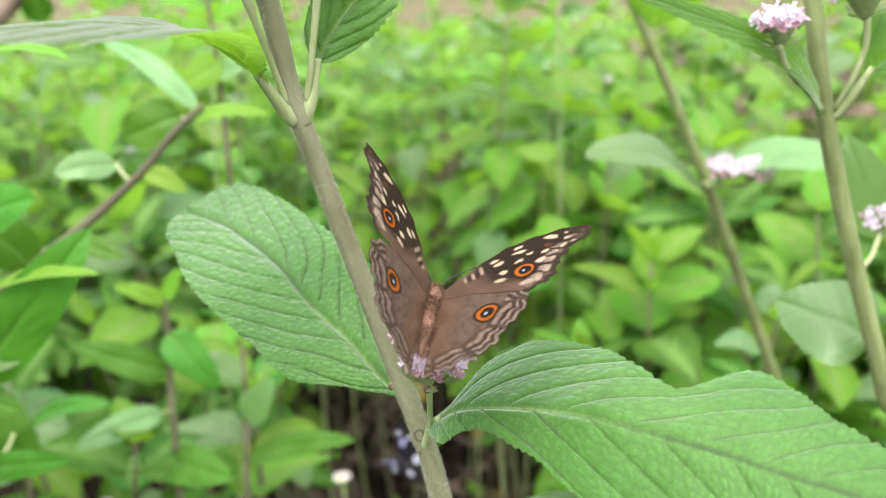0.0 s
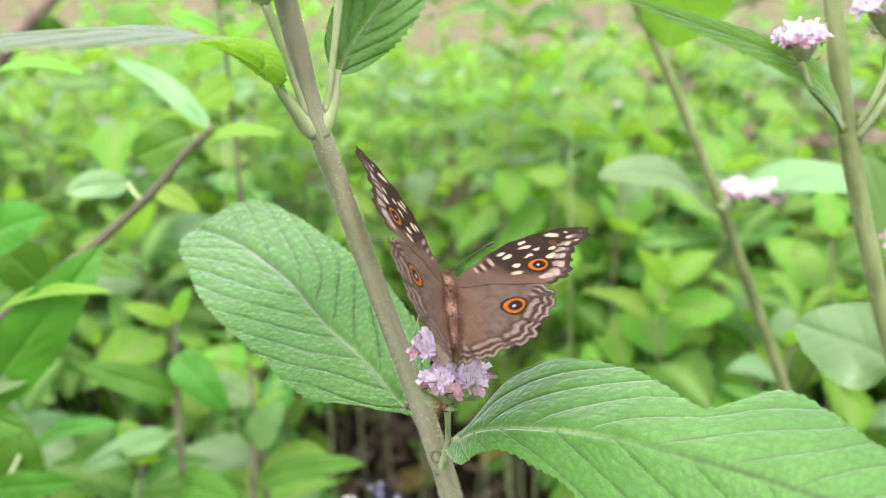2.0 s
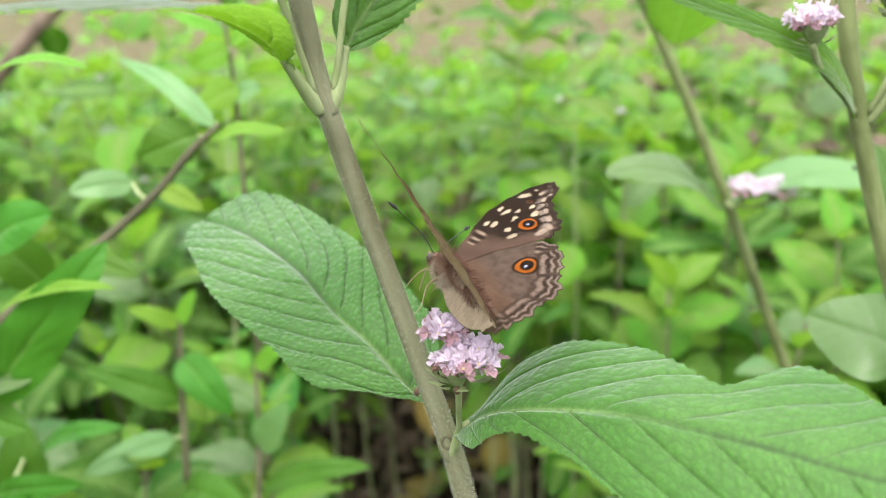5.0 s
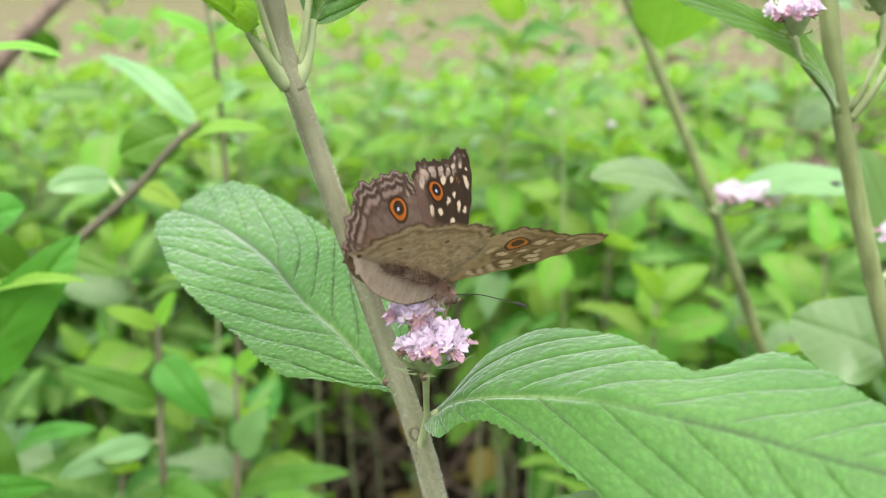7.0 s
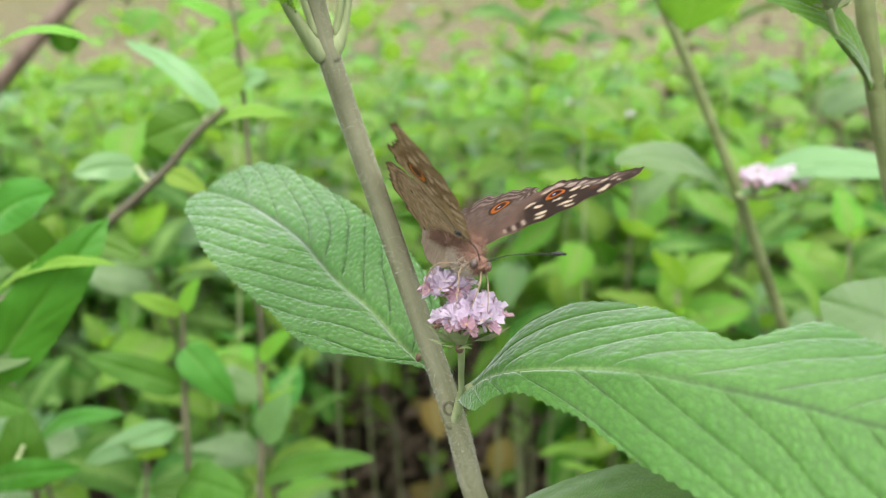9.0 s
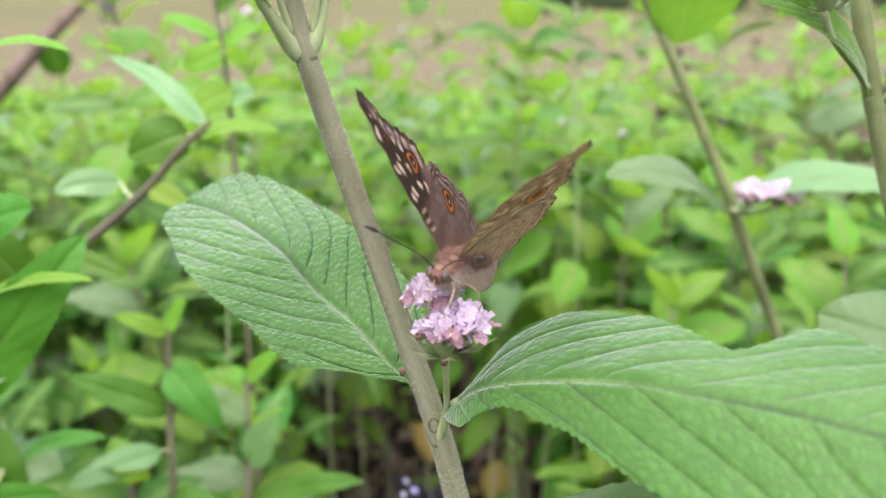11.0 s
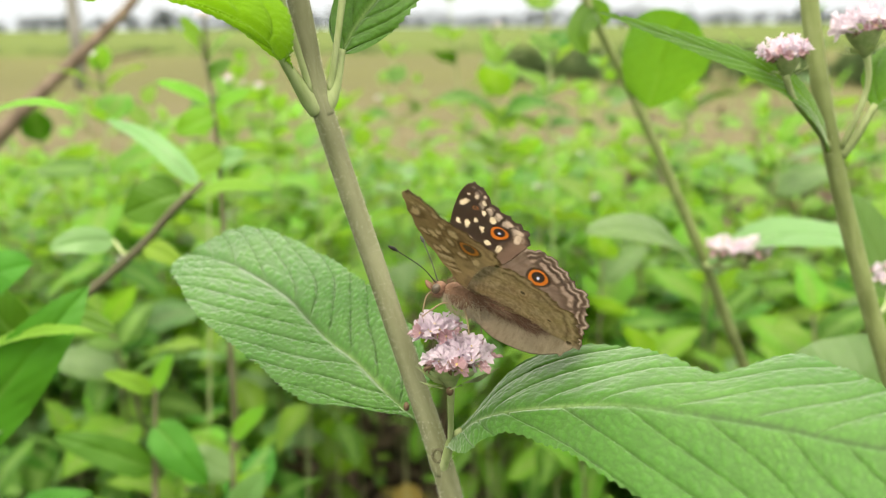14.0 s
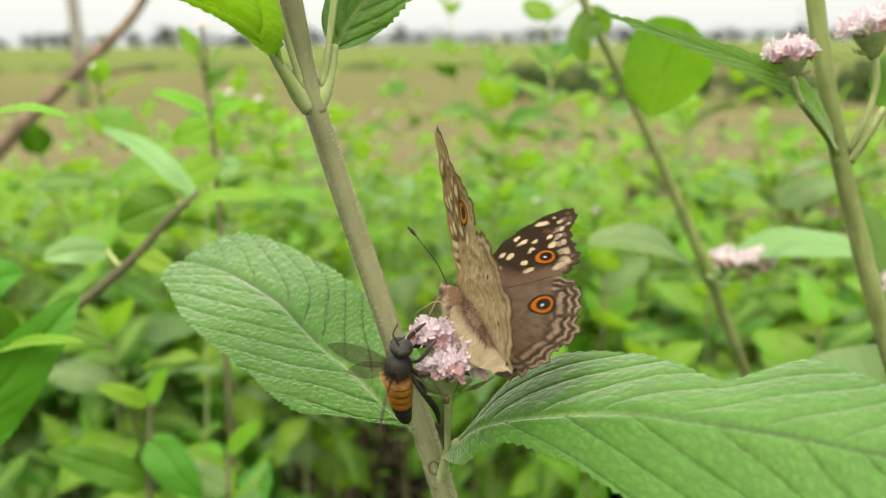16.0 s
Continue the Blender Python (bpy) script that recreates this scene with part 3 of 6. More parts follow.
def flower_head(parent, base, axis, width, tiers, seed, size=0.0033, withered=0):
    """A flower head: green cup with bracts, and florets in domed tiers (offset along the axis and sideways, radius, number)."""
    rng = random.Random(seed)
    ax = Vector(axis).normalized()
    q = ax.to_track_quat('Z', 'Y').to_matrix()
    prof = [(0.12, 0.0), (0.22, 0.12), (0.42, 0.42), (0.62, 0.75), (0.62, 0.95), (0.3, 1.1)]
    verts, faces = [], []
    seg = 12
    for r, z in prof:
        for k in range(seg):
            a = 2 * math.pi * k / seg
            rr = r * (1 + 0.10 * math.sin(3 * a + seed) + 0.05 * math.sin(7 * a)) * width * 0.5
            verts.append(Vector(base) + q @ Vector((rr * math.cos(a), rr * math.sin(a), z * width * 0.62)))
    for i in range(len(prof) - 1):
        for k in range(seg):
            k2 = (k + 1) % seg
            faces.append((i * seg + k, i * seg + k2, (i + 1) * seg + k2, (i + 1) * seg + k))
    faces.append(tuple(range(seg))[::-1])
    faces.append(tuple((len(prof) - 1) * seg + k for k in range(seg)))
    data = [(verts, faces)]
    for k in range(7):
        a = 2 * math.pi * k / 7 + rng.uniform(-0.3, 0.3)
        d = q @ Vector((math.cos(a), math.sin(a), 0.45))
        s = Vector(base) + q @ Vector((0.22 * width * math.cos(a), 0.22 * width * math.sin(a), 0.10 * width))
        side = d.cross(ax).normalized() * width * 0.10
        tip = s + d * width * rng.uniform(0.34, 0.5)
        mid = (s + tip) / 2 - ax * width * 0.03
        data.append(([s, mid + side, tip, mid - side], [(0, 1, 2, 3)]))
    v, f = merged(data)
    head = put("flower_head", mesh_of("flower_head", v, f, MAT_CALYX), parent, None, "lilac flower head in a green cup")
    for (up_off, sx, sy, rad, num) in tiers:
        cen = Vector(base) + ax * up_off + Vector((sx, sy, 0))
        for k in range(num):
            z = 1 - (k + 0.5) / num * 1.05
            a = k * 2.39996 + seed
            rr = math.sqrt(max(0.0, 1 - z * z))
            d = q @ Vector((rr * math.cos(a), rr * math.sin(a), z * 0.75 + 0.12))
            p = cen + q @ Vector((rr * math.cos(a) * rad, rr * math.sin(a) * rad, z * rad * 0.55))
            s = size * rng.uniform(0.78, 1.15)
            d2 = d.normalized() + Vector((rng.uniform(-0.8, 0.8), rng.uniform(-0.8, 0.8), rng.uniform(-0.1, 0.7)))
            p = p + d.normalized() * rng.uniform(-0.25, 0.35) * s
            me = FLORETS[3] if (z < 0.35 and rng.random() < 0.75) else rng.choice(FLORETS[:3])
            put("floret", me, head, aim(p, d2, rng.uniform(0, 360)) @ Matrix.Diagonal((s, s, s, 1)))
    for k in range(withered):
        a = rng.uniform(0, 6.28)
        p = Vector(base) + q @ Vector((0.40 * width * math.cos(a), 0.40 * width * math.sin(a), 0.50 * width))
        put("withered_floret", WITHERED, head, aim(p, q @ Vector((math.cos(a), math.sin(a), -0.2)), rng.uniform(0, 360)) @ Matrix.Diagonal((0.0024, 0.0024, 0.0024, 1)), "brown withered floret")
    return head


def far_flower_mesh():
    """A small lilac head for bushes farther off: a cup and a dome of lobes in one mesh."""
    rng = random.Random(8)
    data, slots = [], []
    v, f = ball_data((0, 0, 0), (0.42, 0.42, 0.42), 5, 8)
    data.append((v, f))
    slots += [1] * len(f)
    for k in range(26):
        z = 1 - (k + 0.5) / 26 * 0.95
        a = k * 2.4
        r = math.sqrt(1 - z * z)
        d = Vector((r * math.cos(a), r * math.sin(a), z))
        t = d.cross(Vector((0.3, 0.2, 1))).normalized()
        b = d.cross(t)
        p = d * 0.62
        data.append(([p + t * 0.2, p + b * 0.16 + d * 0.06, p - t * 0.18 + d * 0.03, p - b * 0.16], [(0, 1, 2, 3)]))
        slots.append(0)
    v, f = merged(data)
    return mesh_of("flower_head", v, f, [MAT_PETAL, MAT_CALYX], False, slots)


FAR_FLOWER = far_flower_mesh()
DRY_FLOWER = FAR_FLOWER.copy()
DRY_FLOWER.materials.clear()
for mm in (MAT_WITHER, MAT_DEAD):
    DRY_FLOWER.materials.append(mm)


def bush(x, y, top, seed, lean=(0.0, 0.0), pairs=8, size=0.052, young=0.25, flower=0.3, joined=False, label="", dry=False, gap=0.05, bottom=0.05):
    """One upright bush of the thicket: a stalk with opposite leaf pairs, young leaves at the tip, some with a flower head."""
    rng = random.Random(seed)
    root = new("bush")
    root.location = (x, y, 0)
    tagged(root, label or "leafy green wild bush with opposite oval leaves", "bush", "bushes of the thicket")
    bx, by = rng.uniform(-0.04, 0.04), rng.uniform(-0.04, 0.04)
    pts = [(0, 0, 0), (bx + lean[0] * 0.4, by + lean[1] * 0.4, top * 0.5), (lean[0], lean[1], top)]
    slim = 0.55 if label.startswith("tall thin") else 1.0
    wood = MAT_DEAD if dry else MAT_PETIOLE if slim < 1 else MAT_TWIG
    put("stalk", tube("stalk", pts, [0.0026 * slim, 0.0020 * slim, 0.0010 * slim], wood, 14, 7), root)
    path = smooth_path(pts, 60)
    zs = path[:, 2]
    joined_data = {}
    k = 0
    z = top - 0.004
    az0 = rng.uniform(0, 360)
    while z > bottom and k < pairs:
        i = int(np.argmin(abs(zs - z)))
        p = path[i]
        grow = min(1.0, 0.55 + 0.15 * k)
        for s in (0, 180):
            if rng.random() < 0.08:
                continue
            az = az0 + 90 * (k % 2) + s + rng.uniform(-22, 22)
            el = 52 - 15 * k + rng.uniform(-14, 14)
            el = max(-38, el)
            L = size * grow * rng.uniform(0.8, 1.2)
            pick = rng.random()
            me = LEAVES[4 + (pick > 0.5 * young)] if (pick < young or k == 0) else LEAVES[int(rng.random() * 4)]
            if dry and rng.random() < 0.45:
                me = LEAVES[6]
            m = leaf_pose(Vector(p), az, el, L, rng.uniform(-25, 25))
            if joined:
                joined_data.setdefault(me.name, (me, []))[1].append(m)
            else:
                put("leaf", me, root, m)
        z -= gap * rng.uniform(0.7, 1.15) * (0.5 if k < 2 else 1.0)
        k += 1
    for me, ms in joined_data.values():
        co = np.empty(len(me.vertices) * 3)
        me.vertices.foreach_get("co", co)
        co = np.c_[co.reshape(-1, 3), np.ones(len(me.vertices))]
        polys = [tuple(q.vertices) for q in me.polygons]
        vn = np.empty(len(me.vertices), np.float32)
        me.attributes["vein"].data.foreach_get("value", vn)
        verts, faces = [], []
        for m in ms:
            o = len(verts)
            verts += list((co @ np.array(m).T)[:, :3])
            faces += [tuple(i + o for i in q) for q in polys]
        jm = mesh_of("foliage", verts, faces, me.materials[0])
        at = jm.attributes.new("vein", 'FLOAT', 'POINT')
        at.data.foreach_set("value", np.tile(vn, len(ms)))
        put("foliage", jm, root, None, "", "stuff")
    if rng.random() < flower:
        p = path[int(np.argmin(abs(zs - (top - rng.uniform(0.0, 0.08)))))]
        d = Vector((rng.uniform(-0.5, 0.5), rng.uniform(-0.9, 0.1), 1)).normalized()
        q = Vector(p) + d * 0.03
        put("flower_stalk", tube("flower_stalk", [Vector(p), Vector(p) + d * 0.015, q], [0.0012, 0.001, 0.001], MAT_TWIG, 5, 5), root)
        s = rng.uniform(0.0055, 0.009)
        put("flower_head", DRY_FLOWER if dry else FAR_FLOWER, root, aim(q, d) @ Matrix.Diagonal((s, s, s * 0.8, 1)), "small lilac flower head" if not dry else "brown dried flower head")
    return root


def join_far(roots, label):
    """The farthest bushes, too many to count, become one mesh."""
    verts, faces, slots, veins, mats = [], [], [], [], []
    for root in roots:
        ox, oy, _ = root.location
        for ob in list(root.children):
            me = ob.data
            slot = []
            for m in me.materials:
                if m not in mats:
                    mats.append(m)
                slot.append(mats.index(m))
            o = len(verts)
            mat = ob.matrix_basis
            for q in me.vertices:
                w = mat @ q.co
                verts.append((w.x + ox, w.y + oy, w.z))
            if "vein" in me.attributes:
                vn = np.empty(len(me.vertices), np.float32)
                me.attributes["vein"].data.foreach_get("value", vn)
                veins += list(vn)
            else:
                veins += [0.0] * len(me.vertices)
            for q in me.polygons:
                faces.append(tuple(i + o for i in q.vertices))
                slots.append(slot[q.material_index])
            bpy.data.objects.remove(ob)
        bpy.data.objects.remove(root)
    me = mesh_of("far_thicket", verts, faces, mats, True, slots)
    me.attributes.new("vein", 'FLOAT', 'POINT').data.foreach_set("value", veins)
    tagged(put("far_thicket", me), label, "bushes", kind="stuff")


def build_thicket():
    rng = random.Random(21)
    n = 0
    # nearer bushes, each leaf a piece of its own
    spots = []
    tries = 0
    while len(spots) < 128 and tries < 12000:
        tries += 1
        y = rng.uniform(0.36, 1.05)
        az = rng.uniform(-36, 36)
        x = y * math.tan(radians(az))
        if -15 < az < 6 and y < 1.05 or -18 < az < 7 and y < 0.72:
            continue
        if az >= 4 and y < 0.50:
            continue
        if az < 0 and y < 0.80 and rng.random() < 0.55:
            continue
        apart = 0.075 if az < 0 and y < 0.80 else 0.05
        if any((x - a) ** 2 + (y - b) ** 2 < apart ** 2 for a, b in spots):
            continue
        spots.append((x, y))
    for x, y in spots:
        az = math.degrees(math.atan2(x, y))
        low = 0.80 - 0.19 * y if az > 4 else 0.80 - 0.20 * y
        if y < 0.62:
            low -= 0.07
        top = low - rng.uniform(0.0, 0.14)
        # left side mostly in the shade-darkened tone, right side mostly in the lighter one
        bush(x, y, top, 100 + n, (rng.uniform(-0.05, 0.05), rng.uniform(-0.05, 0.03)), 12 if az > 0 else 8, rng.uniform(0.052, 0.078), 0.62 if az > 0 else 0.18, 0.10, gap=0.040)
        n += 1
    # farther bushes
    spots = []
    tries = 0
    while len(spots) < 520 and tries < 20000:
        tries += 1
        y = rng.uniform(0.95, 3.5)
        az = rng.uniform(-36, 36)
        x = y * math.tan(radians(az))
        if -12 < az < 1 and y < 1.32:
            continue
        if any((x - a) ** 2 + (y - b) ** 2 < (0.055 + 0.012 * b) ** 2 for a, b in spots):
            continue
        spots.append((x, y))
    # taller sprigs standing up against the field
    for x, y, z in ((-0.1824, 0.55, 0.803), (-0.1395, 1.0, 0.714), (-0.0935, 0.9, 0.790), (-0.0248, 1.0, 0.850), (0.0221, 1.1, 0.801), (0.0602, 0.60, 0.832), (0.1190, 0.80, 0.810), (-0.2028, 0.9, 0.752), (0.0002, 0.8, 0.734), (0.0334, 1.0, 0.70), (0.3463, 1.2, 0.787), (0.5501, 1.5, 0.833), (-0.1965, 0.7, 0.761), (0.20, 1.3, 0.74), (-0.33, 1.2, 0.74)):
        bush(x, y, z, 700 + n, (rng.uniform(-0.02, 0.02), rng.uniform(-0.02, 0.02)), 8, 0.050, 0.6, 0.3, label="tall thin sprig with bright green leaves", gap=0.06)
        n += 1
    for k in range(34):
        y = rng.uniform(0.62, 1.9)
        x = y * math.tan(radians(rng.uniform(-27, 26)))
        top = 0.822 + y * math.tan(radians(rng.uniform(-8.2, -2.2)))
        bush(x, y, top, 3000 + k, (rng.uniform(-0.03, 0.03), rng.uniform(-0.02, 0.02)), 9, rng.uniform(0.042, 0.066), 0.85, 0.25, label="tall thin sprig with bright green leaves", gap=0.042)
    far = []
    for x, y in spots:
        az = math.degrees(math.atan2(x, y))
        top = 0.80 - 0.132 * y - rng.uniform(0.0, 0.09)
        if y > 2.6:
            top -= 0.10 * (y - 2.6)
        if rng.random() < 0.10:
            top = min(top + 0.10, 0.74)
        dry = az > 9 and rng.random() < 0.38
        # largely the lighter leaf tone, so the far bushes look brightly lit
        made = bush(x, y, max(0.16, top), 400 + n, (rng.uniform(-0.06, 0.06), rng.uniform(-0.06, 0.06)), 12 if y < 1.75 else 7, rng.uniform(0.052, 0.084), 0.72, 0.7 if dry else 0.12, True, "dry brownish weed with dead flower heads" if dry else "", dry, gap=0.040)
        n += 1
        if y > 1.75:
            far.append(made)
    join_far(far, "green wild bushes crowding the far side of the thicket")
    # unseen bushes added beside and behind, to shade the thicket's lower leaves
    around = []
    tries = 0
    spots = []
    while len(spots) < 120 and tries < 9000:
        tries += 1
        a, r = rng.uniform(0, 2 * math.pi), rng.uniform(0.38, 1.5)
        x, y = r * math.sin(a), r * math.cos(a)
        if (y > 0 and abs(x) < 0.30 + 0.72 * y) or any((x - p) ** 2 + (y - q) ** 2 < 0.085 ** 2 for p, q in spots):
            continue
        spots.append((x, y))
        around.append(bush(x, y, rng.uniform(0.62, 0.86), 1500 + len(spots), (rng.uniform(-0.05, 0.05), rng.uniform(-0.05, 0.05)), 12, rng.uniform(0.06, 0.085), 0.3, 0.2, True, gap=0.045))
    # wider unseen ring that only carries the thicket on
    tries = 0
    wide = []
    while len(wide) < 170 and tries < 6000:
        tries += 1
        x, y = rng.uniform(-3.4, 3.4), rng.uniform(-1.6, 3.3)
        if math.hypot(x, y) < 1.5 or (y > 0 and abs(x) < 0.25 + 0.73 * y) or any((x - p) ** 2 + (y - q) ** 2 < 0.2 ** 2 for p, q in wide):
            continue
        wide.append((x, y))
        around.append(bush(x, y, rng.uniform(0.45, 0.8), 2000 + len(wide), (rng.uniform(-0.06, 0.06), rng.uniform(-0.06, 0.06)), 8, rng.uniform(0.07, 0.10), 0.3, 0.1, True, gap=0.06))
    # taller unseen bushes, added in the sun's path to darken the lower left
    for k, (x, y, z) in enumerate(((-0.34, 0.16, 0.92), (-0.43, 0.28, 0.90), (-0.30, 0.03, 0.95), (-0.46, 0.12, 0.95), (-0.53, 0.32, 0.90), (-0.38, 0.05, 0.93))):
        around.append(bush(x, y, z, 1800 + k, (0, 0), 14, 0.08, 0.3, 0.0, True, gap=0.035))
    join_far(around, "added unseen green wild bushes all around, partly to shade the thicket")


def build_litter():
    """Fallen leaves, sticks and low weeds on the soil between the bushes."""
    rng = random.Random(31)
    fallen = simple_leaf("fallen_leaf", MAT_YELLOW, 1, 0.33, 8, 0.05, 9)
    brown = simple_leaf("fallen_leaf", MAT_DEAD, 1, 0.30, 16, 0.25, 10)
    for k in range(130):
        y = rng.uniform(0.7, 1.7)
        x = y * math.tan(radians(rng.uniform(-16, 10)))
        s = rng.uniform(0.03, 0.06)
        ob = put("fallen_leaf", brown if rng.random() < 0.8 else fallen, None, leaf_pose((x, y, 0.03), rng.uniform(0, 360), rng.uniform(-5, 15), s, rng.uniform(-30, 30)))
        tagged(ob, "curled dead leaf lying on the soil", "leaf", "fallen leaves")
    for k in range(70):
        y = rng.uniform(0.75, 1.6)
        x = y * math.tan(radians(rng.uniform(-18, 10)))
        a = rng.uniform(0, 3.14)
        ln = rng.uniform(0.08, 0.32)
        d = Vector((math.cos(a), math.sin(a), rng.uniform(0.0, 0.75))) * ln
        p = Vector((x, y, 0.03))
        ob = put("stick", tube("stick", [p, p + d * 0.5 + Vector((0, 0, 0.01)), p + d], [0.003, 0.0025, 0.0015], MAT_DEAD, 6, 6))
        tagged(ob, "thin dry stick leaning in the leaf litter", "stick", "sticks")
    # yellowed leaves that hang low in the shade
    for (x, y, z, s, az) in ((0.005, 0.88, 0.262, 0.060, 160), (-0.075, 0.80, 0.36, 0.05, 200)):
        w = new("low_weed")
        w.location = (x, y, 0)
        tagged(w, "low weed with a yellowed drooping leaf", "weed")
        put("stalk", tube("stalk", [(0, 0, 0), (0.005, 0.004, z * 0.6), (0, 0, z)], [0.002, 0.0018, 0.0012], MAT_TWIG, 8, 6), w)
        put("leaf", fallen, w, leaf_pose((0, 0, z), az, -62, s, 10))
    for k in range(24):
        y = rng.uniform(0.75, 1.6)
        x = y * math.tan(radians(rng.uniform(-12, 4)))
        bush(x, y, rng.uniform(0.10, 0.30), 900 + k, (rng.uniform(-0.03, 0.03), 0), 4, 0.036, 0.7, 0.0, False, "low young weed seedling on shaded soil", False, 0.03)


# ---- the plant with the butterfly ----
def hairs_on(pts, radii, num, seed, length=0.00068):
    rng = random.Random(seed)
    c = smooth_path(pts, 200)
    r = np.interp(np.linspace(0, 1, 200), np.linspace(0, 1, len(radii)), radii)
    P, N = [], []
    for _ in range(num):
        i = rng.randrange(198)
        on = c[i] + (c[i + 1] - c[i]) * rng.random()
        t = c[i + 1] - c[i]
        t /= np.linalg.norm(t)
        a = np.cross(t, [0.9, 0.1, 0.3])
        a /= np.linalg.norm(a)
        b = np.cross(t, a)
        th = rng.uniform(0, 6.283)
        nrm = math.cos(th) * a + math.sin(th) * b
        P.append(on + nrm * r[i] * 0.97)
        N.append(nrm)
    v, f = fuzz_data(P, N, length, 0.000020, rng, 0.45)
    return mesh_of("hair", v, f, MAT_HAIR, False)


def node_ring(p, axis, r, mat):
    d = Vector(axis).normalized()
    p = Vector(p)
    v, f = tube_data([p - d * 0.0024, p - d * 0.0006, p + d * 0.0008, p + d * 0.0022], [r * 0.97, r * 1.05, r * 1.05, r * 0.97], 9, 14)
    return mesh_of("node", v, f, mat)


def build_main_plant():
    plant = new("flowering_shrub")
    tagged(plant, "downy upright flowering shrub with large rough green leaves", "shrub")
    pts = [(0.040, 0.160, 0.0), (0.034, 0.152, 0.35), (0.0125, 0.138, 0.66), (-0.0010, 0.1325, 0.7282), (-0.0045, 0.1312, 0.745), (-0.0142, 0.1306, 0.778), (-0.0238, 0.130, 0.811), (-0.0268, 0.1284, 0.8296), (-0.037, 0.127, 0.885), (-0.050, 0.125, 0.95)]
    rad = [0.0033, 0.0030, 0.0025, 0.00216, 0.00203, 0.00184, 0.00178, 0.00174, 0.0016, 0.0012]
    put("stem", tube("stem", pts, rad, MAT_STEM, 150, 20, 0.035), plant)
    put("hair", hairs_on(pts[3:8], rad[3:8], 8000, 3), plant, None, "fine white down on the stem", "stuff")
    ax = (-0.0195, -0.001, 0.066)
    put("node", node_ring((-0.0238, 0.130, 0.811), ax, 0.00178, MAT_STEM), plant)
    put("node", node_ring((-0.0045, 0.1312, 0.7445), ax, 0.00203, MAT_STEM), plant)
    # scar of a fallen branch on the lower node
    rim = [(-0.0049 + 0.0009 * math.cos(a), 0.1294 - 0.0002 * abs(math.sin(a)), 0.7466 + 0.0013 * math.sin(a)) for a in [2 * math.pi * k / 12 for k in range(13)]]
    v, f = merged([tube_data(rim, [0.00026, 0.00034, 0.00026], 30, 7), ball_data((-0.0049, 0.1295, 0.7464), (0.0005, 0.0003, 0.0006), 6, 8)])
    put("scar", mesh_of("scar", v, f, MAT_TWIG), plant, None, "brown scar on the node")

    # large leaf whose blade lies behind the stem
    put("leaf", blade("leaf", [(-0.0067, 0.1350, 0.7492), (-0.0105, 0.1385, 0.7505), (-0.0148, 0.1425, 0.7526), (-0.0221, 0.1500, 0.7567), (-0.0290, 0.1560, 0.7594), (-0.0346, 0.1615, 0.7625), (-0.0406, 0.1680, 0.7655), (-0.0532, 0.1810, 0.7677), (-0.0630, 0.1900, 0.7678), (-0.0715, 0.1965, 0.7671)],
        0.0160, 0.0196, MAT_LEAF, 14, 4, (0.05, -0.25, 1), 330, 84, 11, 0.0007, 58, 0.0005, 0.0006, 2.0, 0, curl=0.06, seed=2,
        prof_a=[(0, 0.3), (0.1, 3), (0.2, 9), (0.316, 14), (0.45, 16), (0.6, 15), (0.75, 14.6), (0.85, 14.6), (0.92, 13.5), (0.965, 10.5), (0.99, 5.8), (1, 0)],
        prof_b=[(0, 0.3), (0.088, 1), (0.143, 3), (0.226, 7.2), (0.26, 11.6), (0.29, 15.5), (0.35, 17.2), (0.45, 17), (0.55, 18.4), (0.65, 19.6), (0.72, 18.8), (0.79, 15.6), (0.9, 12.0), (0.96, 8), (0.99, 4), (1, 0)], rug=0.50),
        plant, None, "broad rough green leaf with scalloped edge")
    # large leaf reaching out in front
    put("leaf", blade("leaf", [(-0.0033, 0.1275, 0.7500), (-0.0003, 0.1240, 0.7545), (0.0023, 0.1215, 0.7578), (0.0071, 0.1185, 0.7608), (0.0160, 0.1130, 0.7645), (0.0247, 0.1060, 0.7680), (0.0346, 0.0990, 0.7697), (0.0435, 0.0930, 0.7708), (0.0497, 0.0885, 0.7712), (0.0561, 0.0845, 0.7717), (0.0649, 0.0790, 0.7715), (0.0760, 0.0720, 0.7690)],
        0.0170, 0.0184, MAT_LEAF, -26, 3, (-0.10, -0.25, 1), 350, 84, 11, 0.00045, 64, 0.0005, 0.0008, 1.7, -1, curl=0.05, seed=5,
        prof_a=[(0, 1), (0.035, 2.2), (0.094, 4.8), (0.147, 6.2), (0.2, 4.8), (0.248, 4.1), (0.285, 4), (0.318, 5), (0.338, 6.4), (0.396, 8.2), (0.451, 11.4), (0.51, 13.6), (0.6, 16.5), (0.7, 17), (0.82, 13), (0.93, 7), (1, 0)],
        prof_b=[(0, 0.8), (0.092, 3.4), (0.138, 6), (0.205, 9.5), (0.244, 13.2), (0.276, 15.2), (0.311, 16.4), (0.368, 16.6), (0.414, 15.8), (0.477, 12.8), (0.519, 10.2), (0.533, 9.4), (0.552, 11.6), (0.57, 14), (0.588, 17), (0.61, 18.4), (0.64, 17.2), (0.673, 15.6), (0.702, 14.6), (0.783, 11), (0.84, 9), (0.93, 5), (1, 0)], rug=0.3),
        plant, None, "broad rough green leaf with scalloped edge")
    # a lower leaf that shows its edge beneath
    leaf_between((0.0010, 0.1340, 0.7150), (0.0760, 0.0830, 0.7530), 0.0110, MAT_LEAF, (-0.15, -0.45, 0.9), 66, 0.10, plant, "lower rough green leaf")
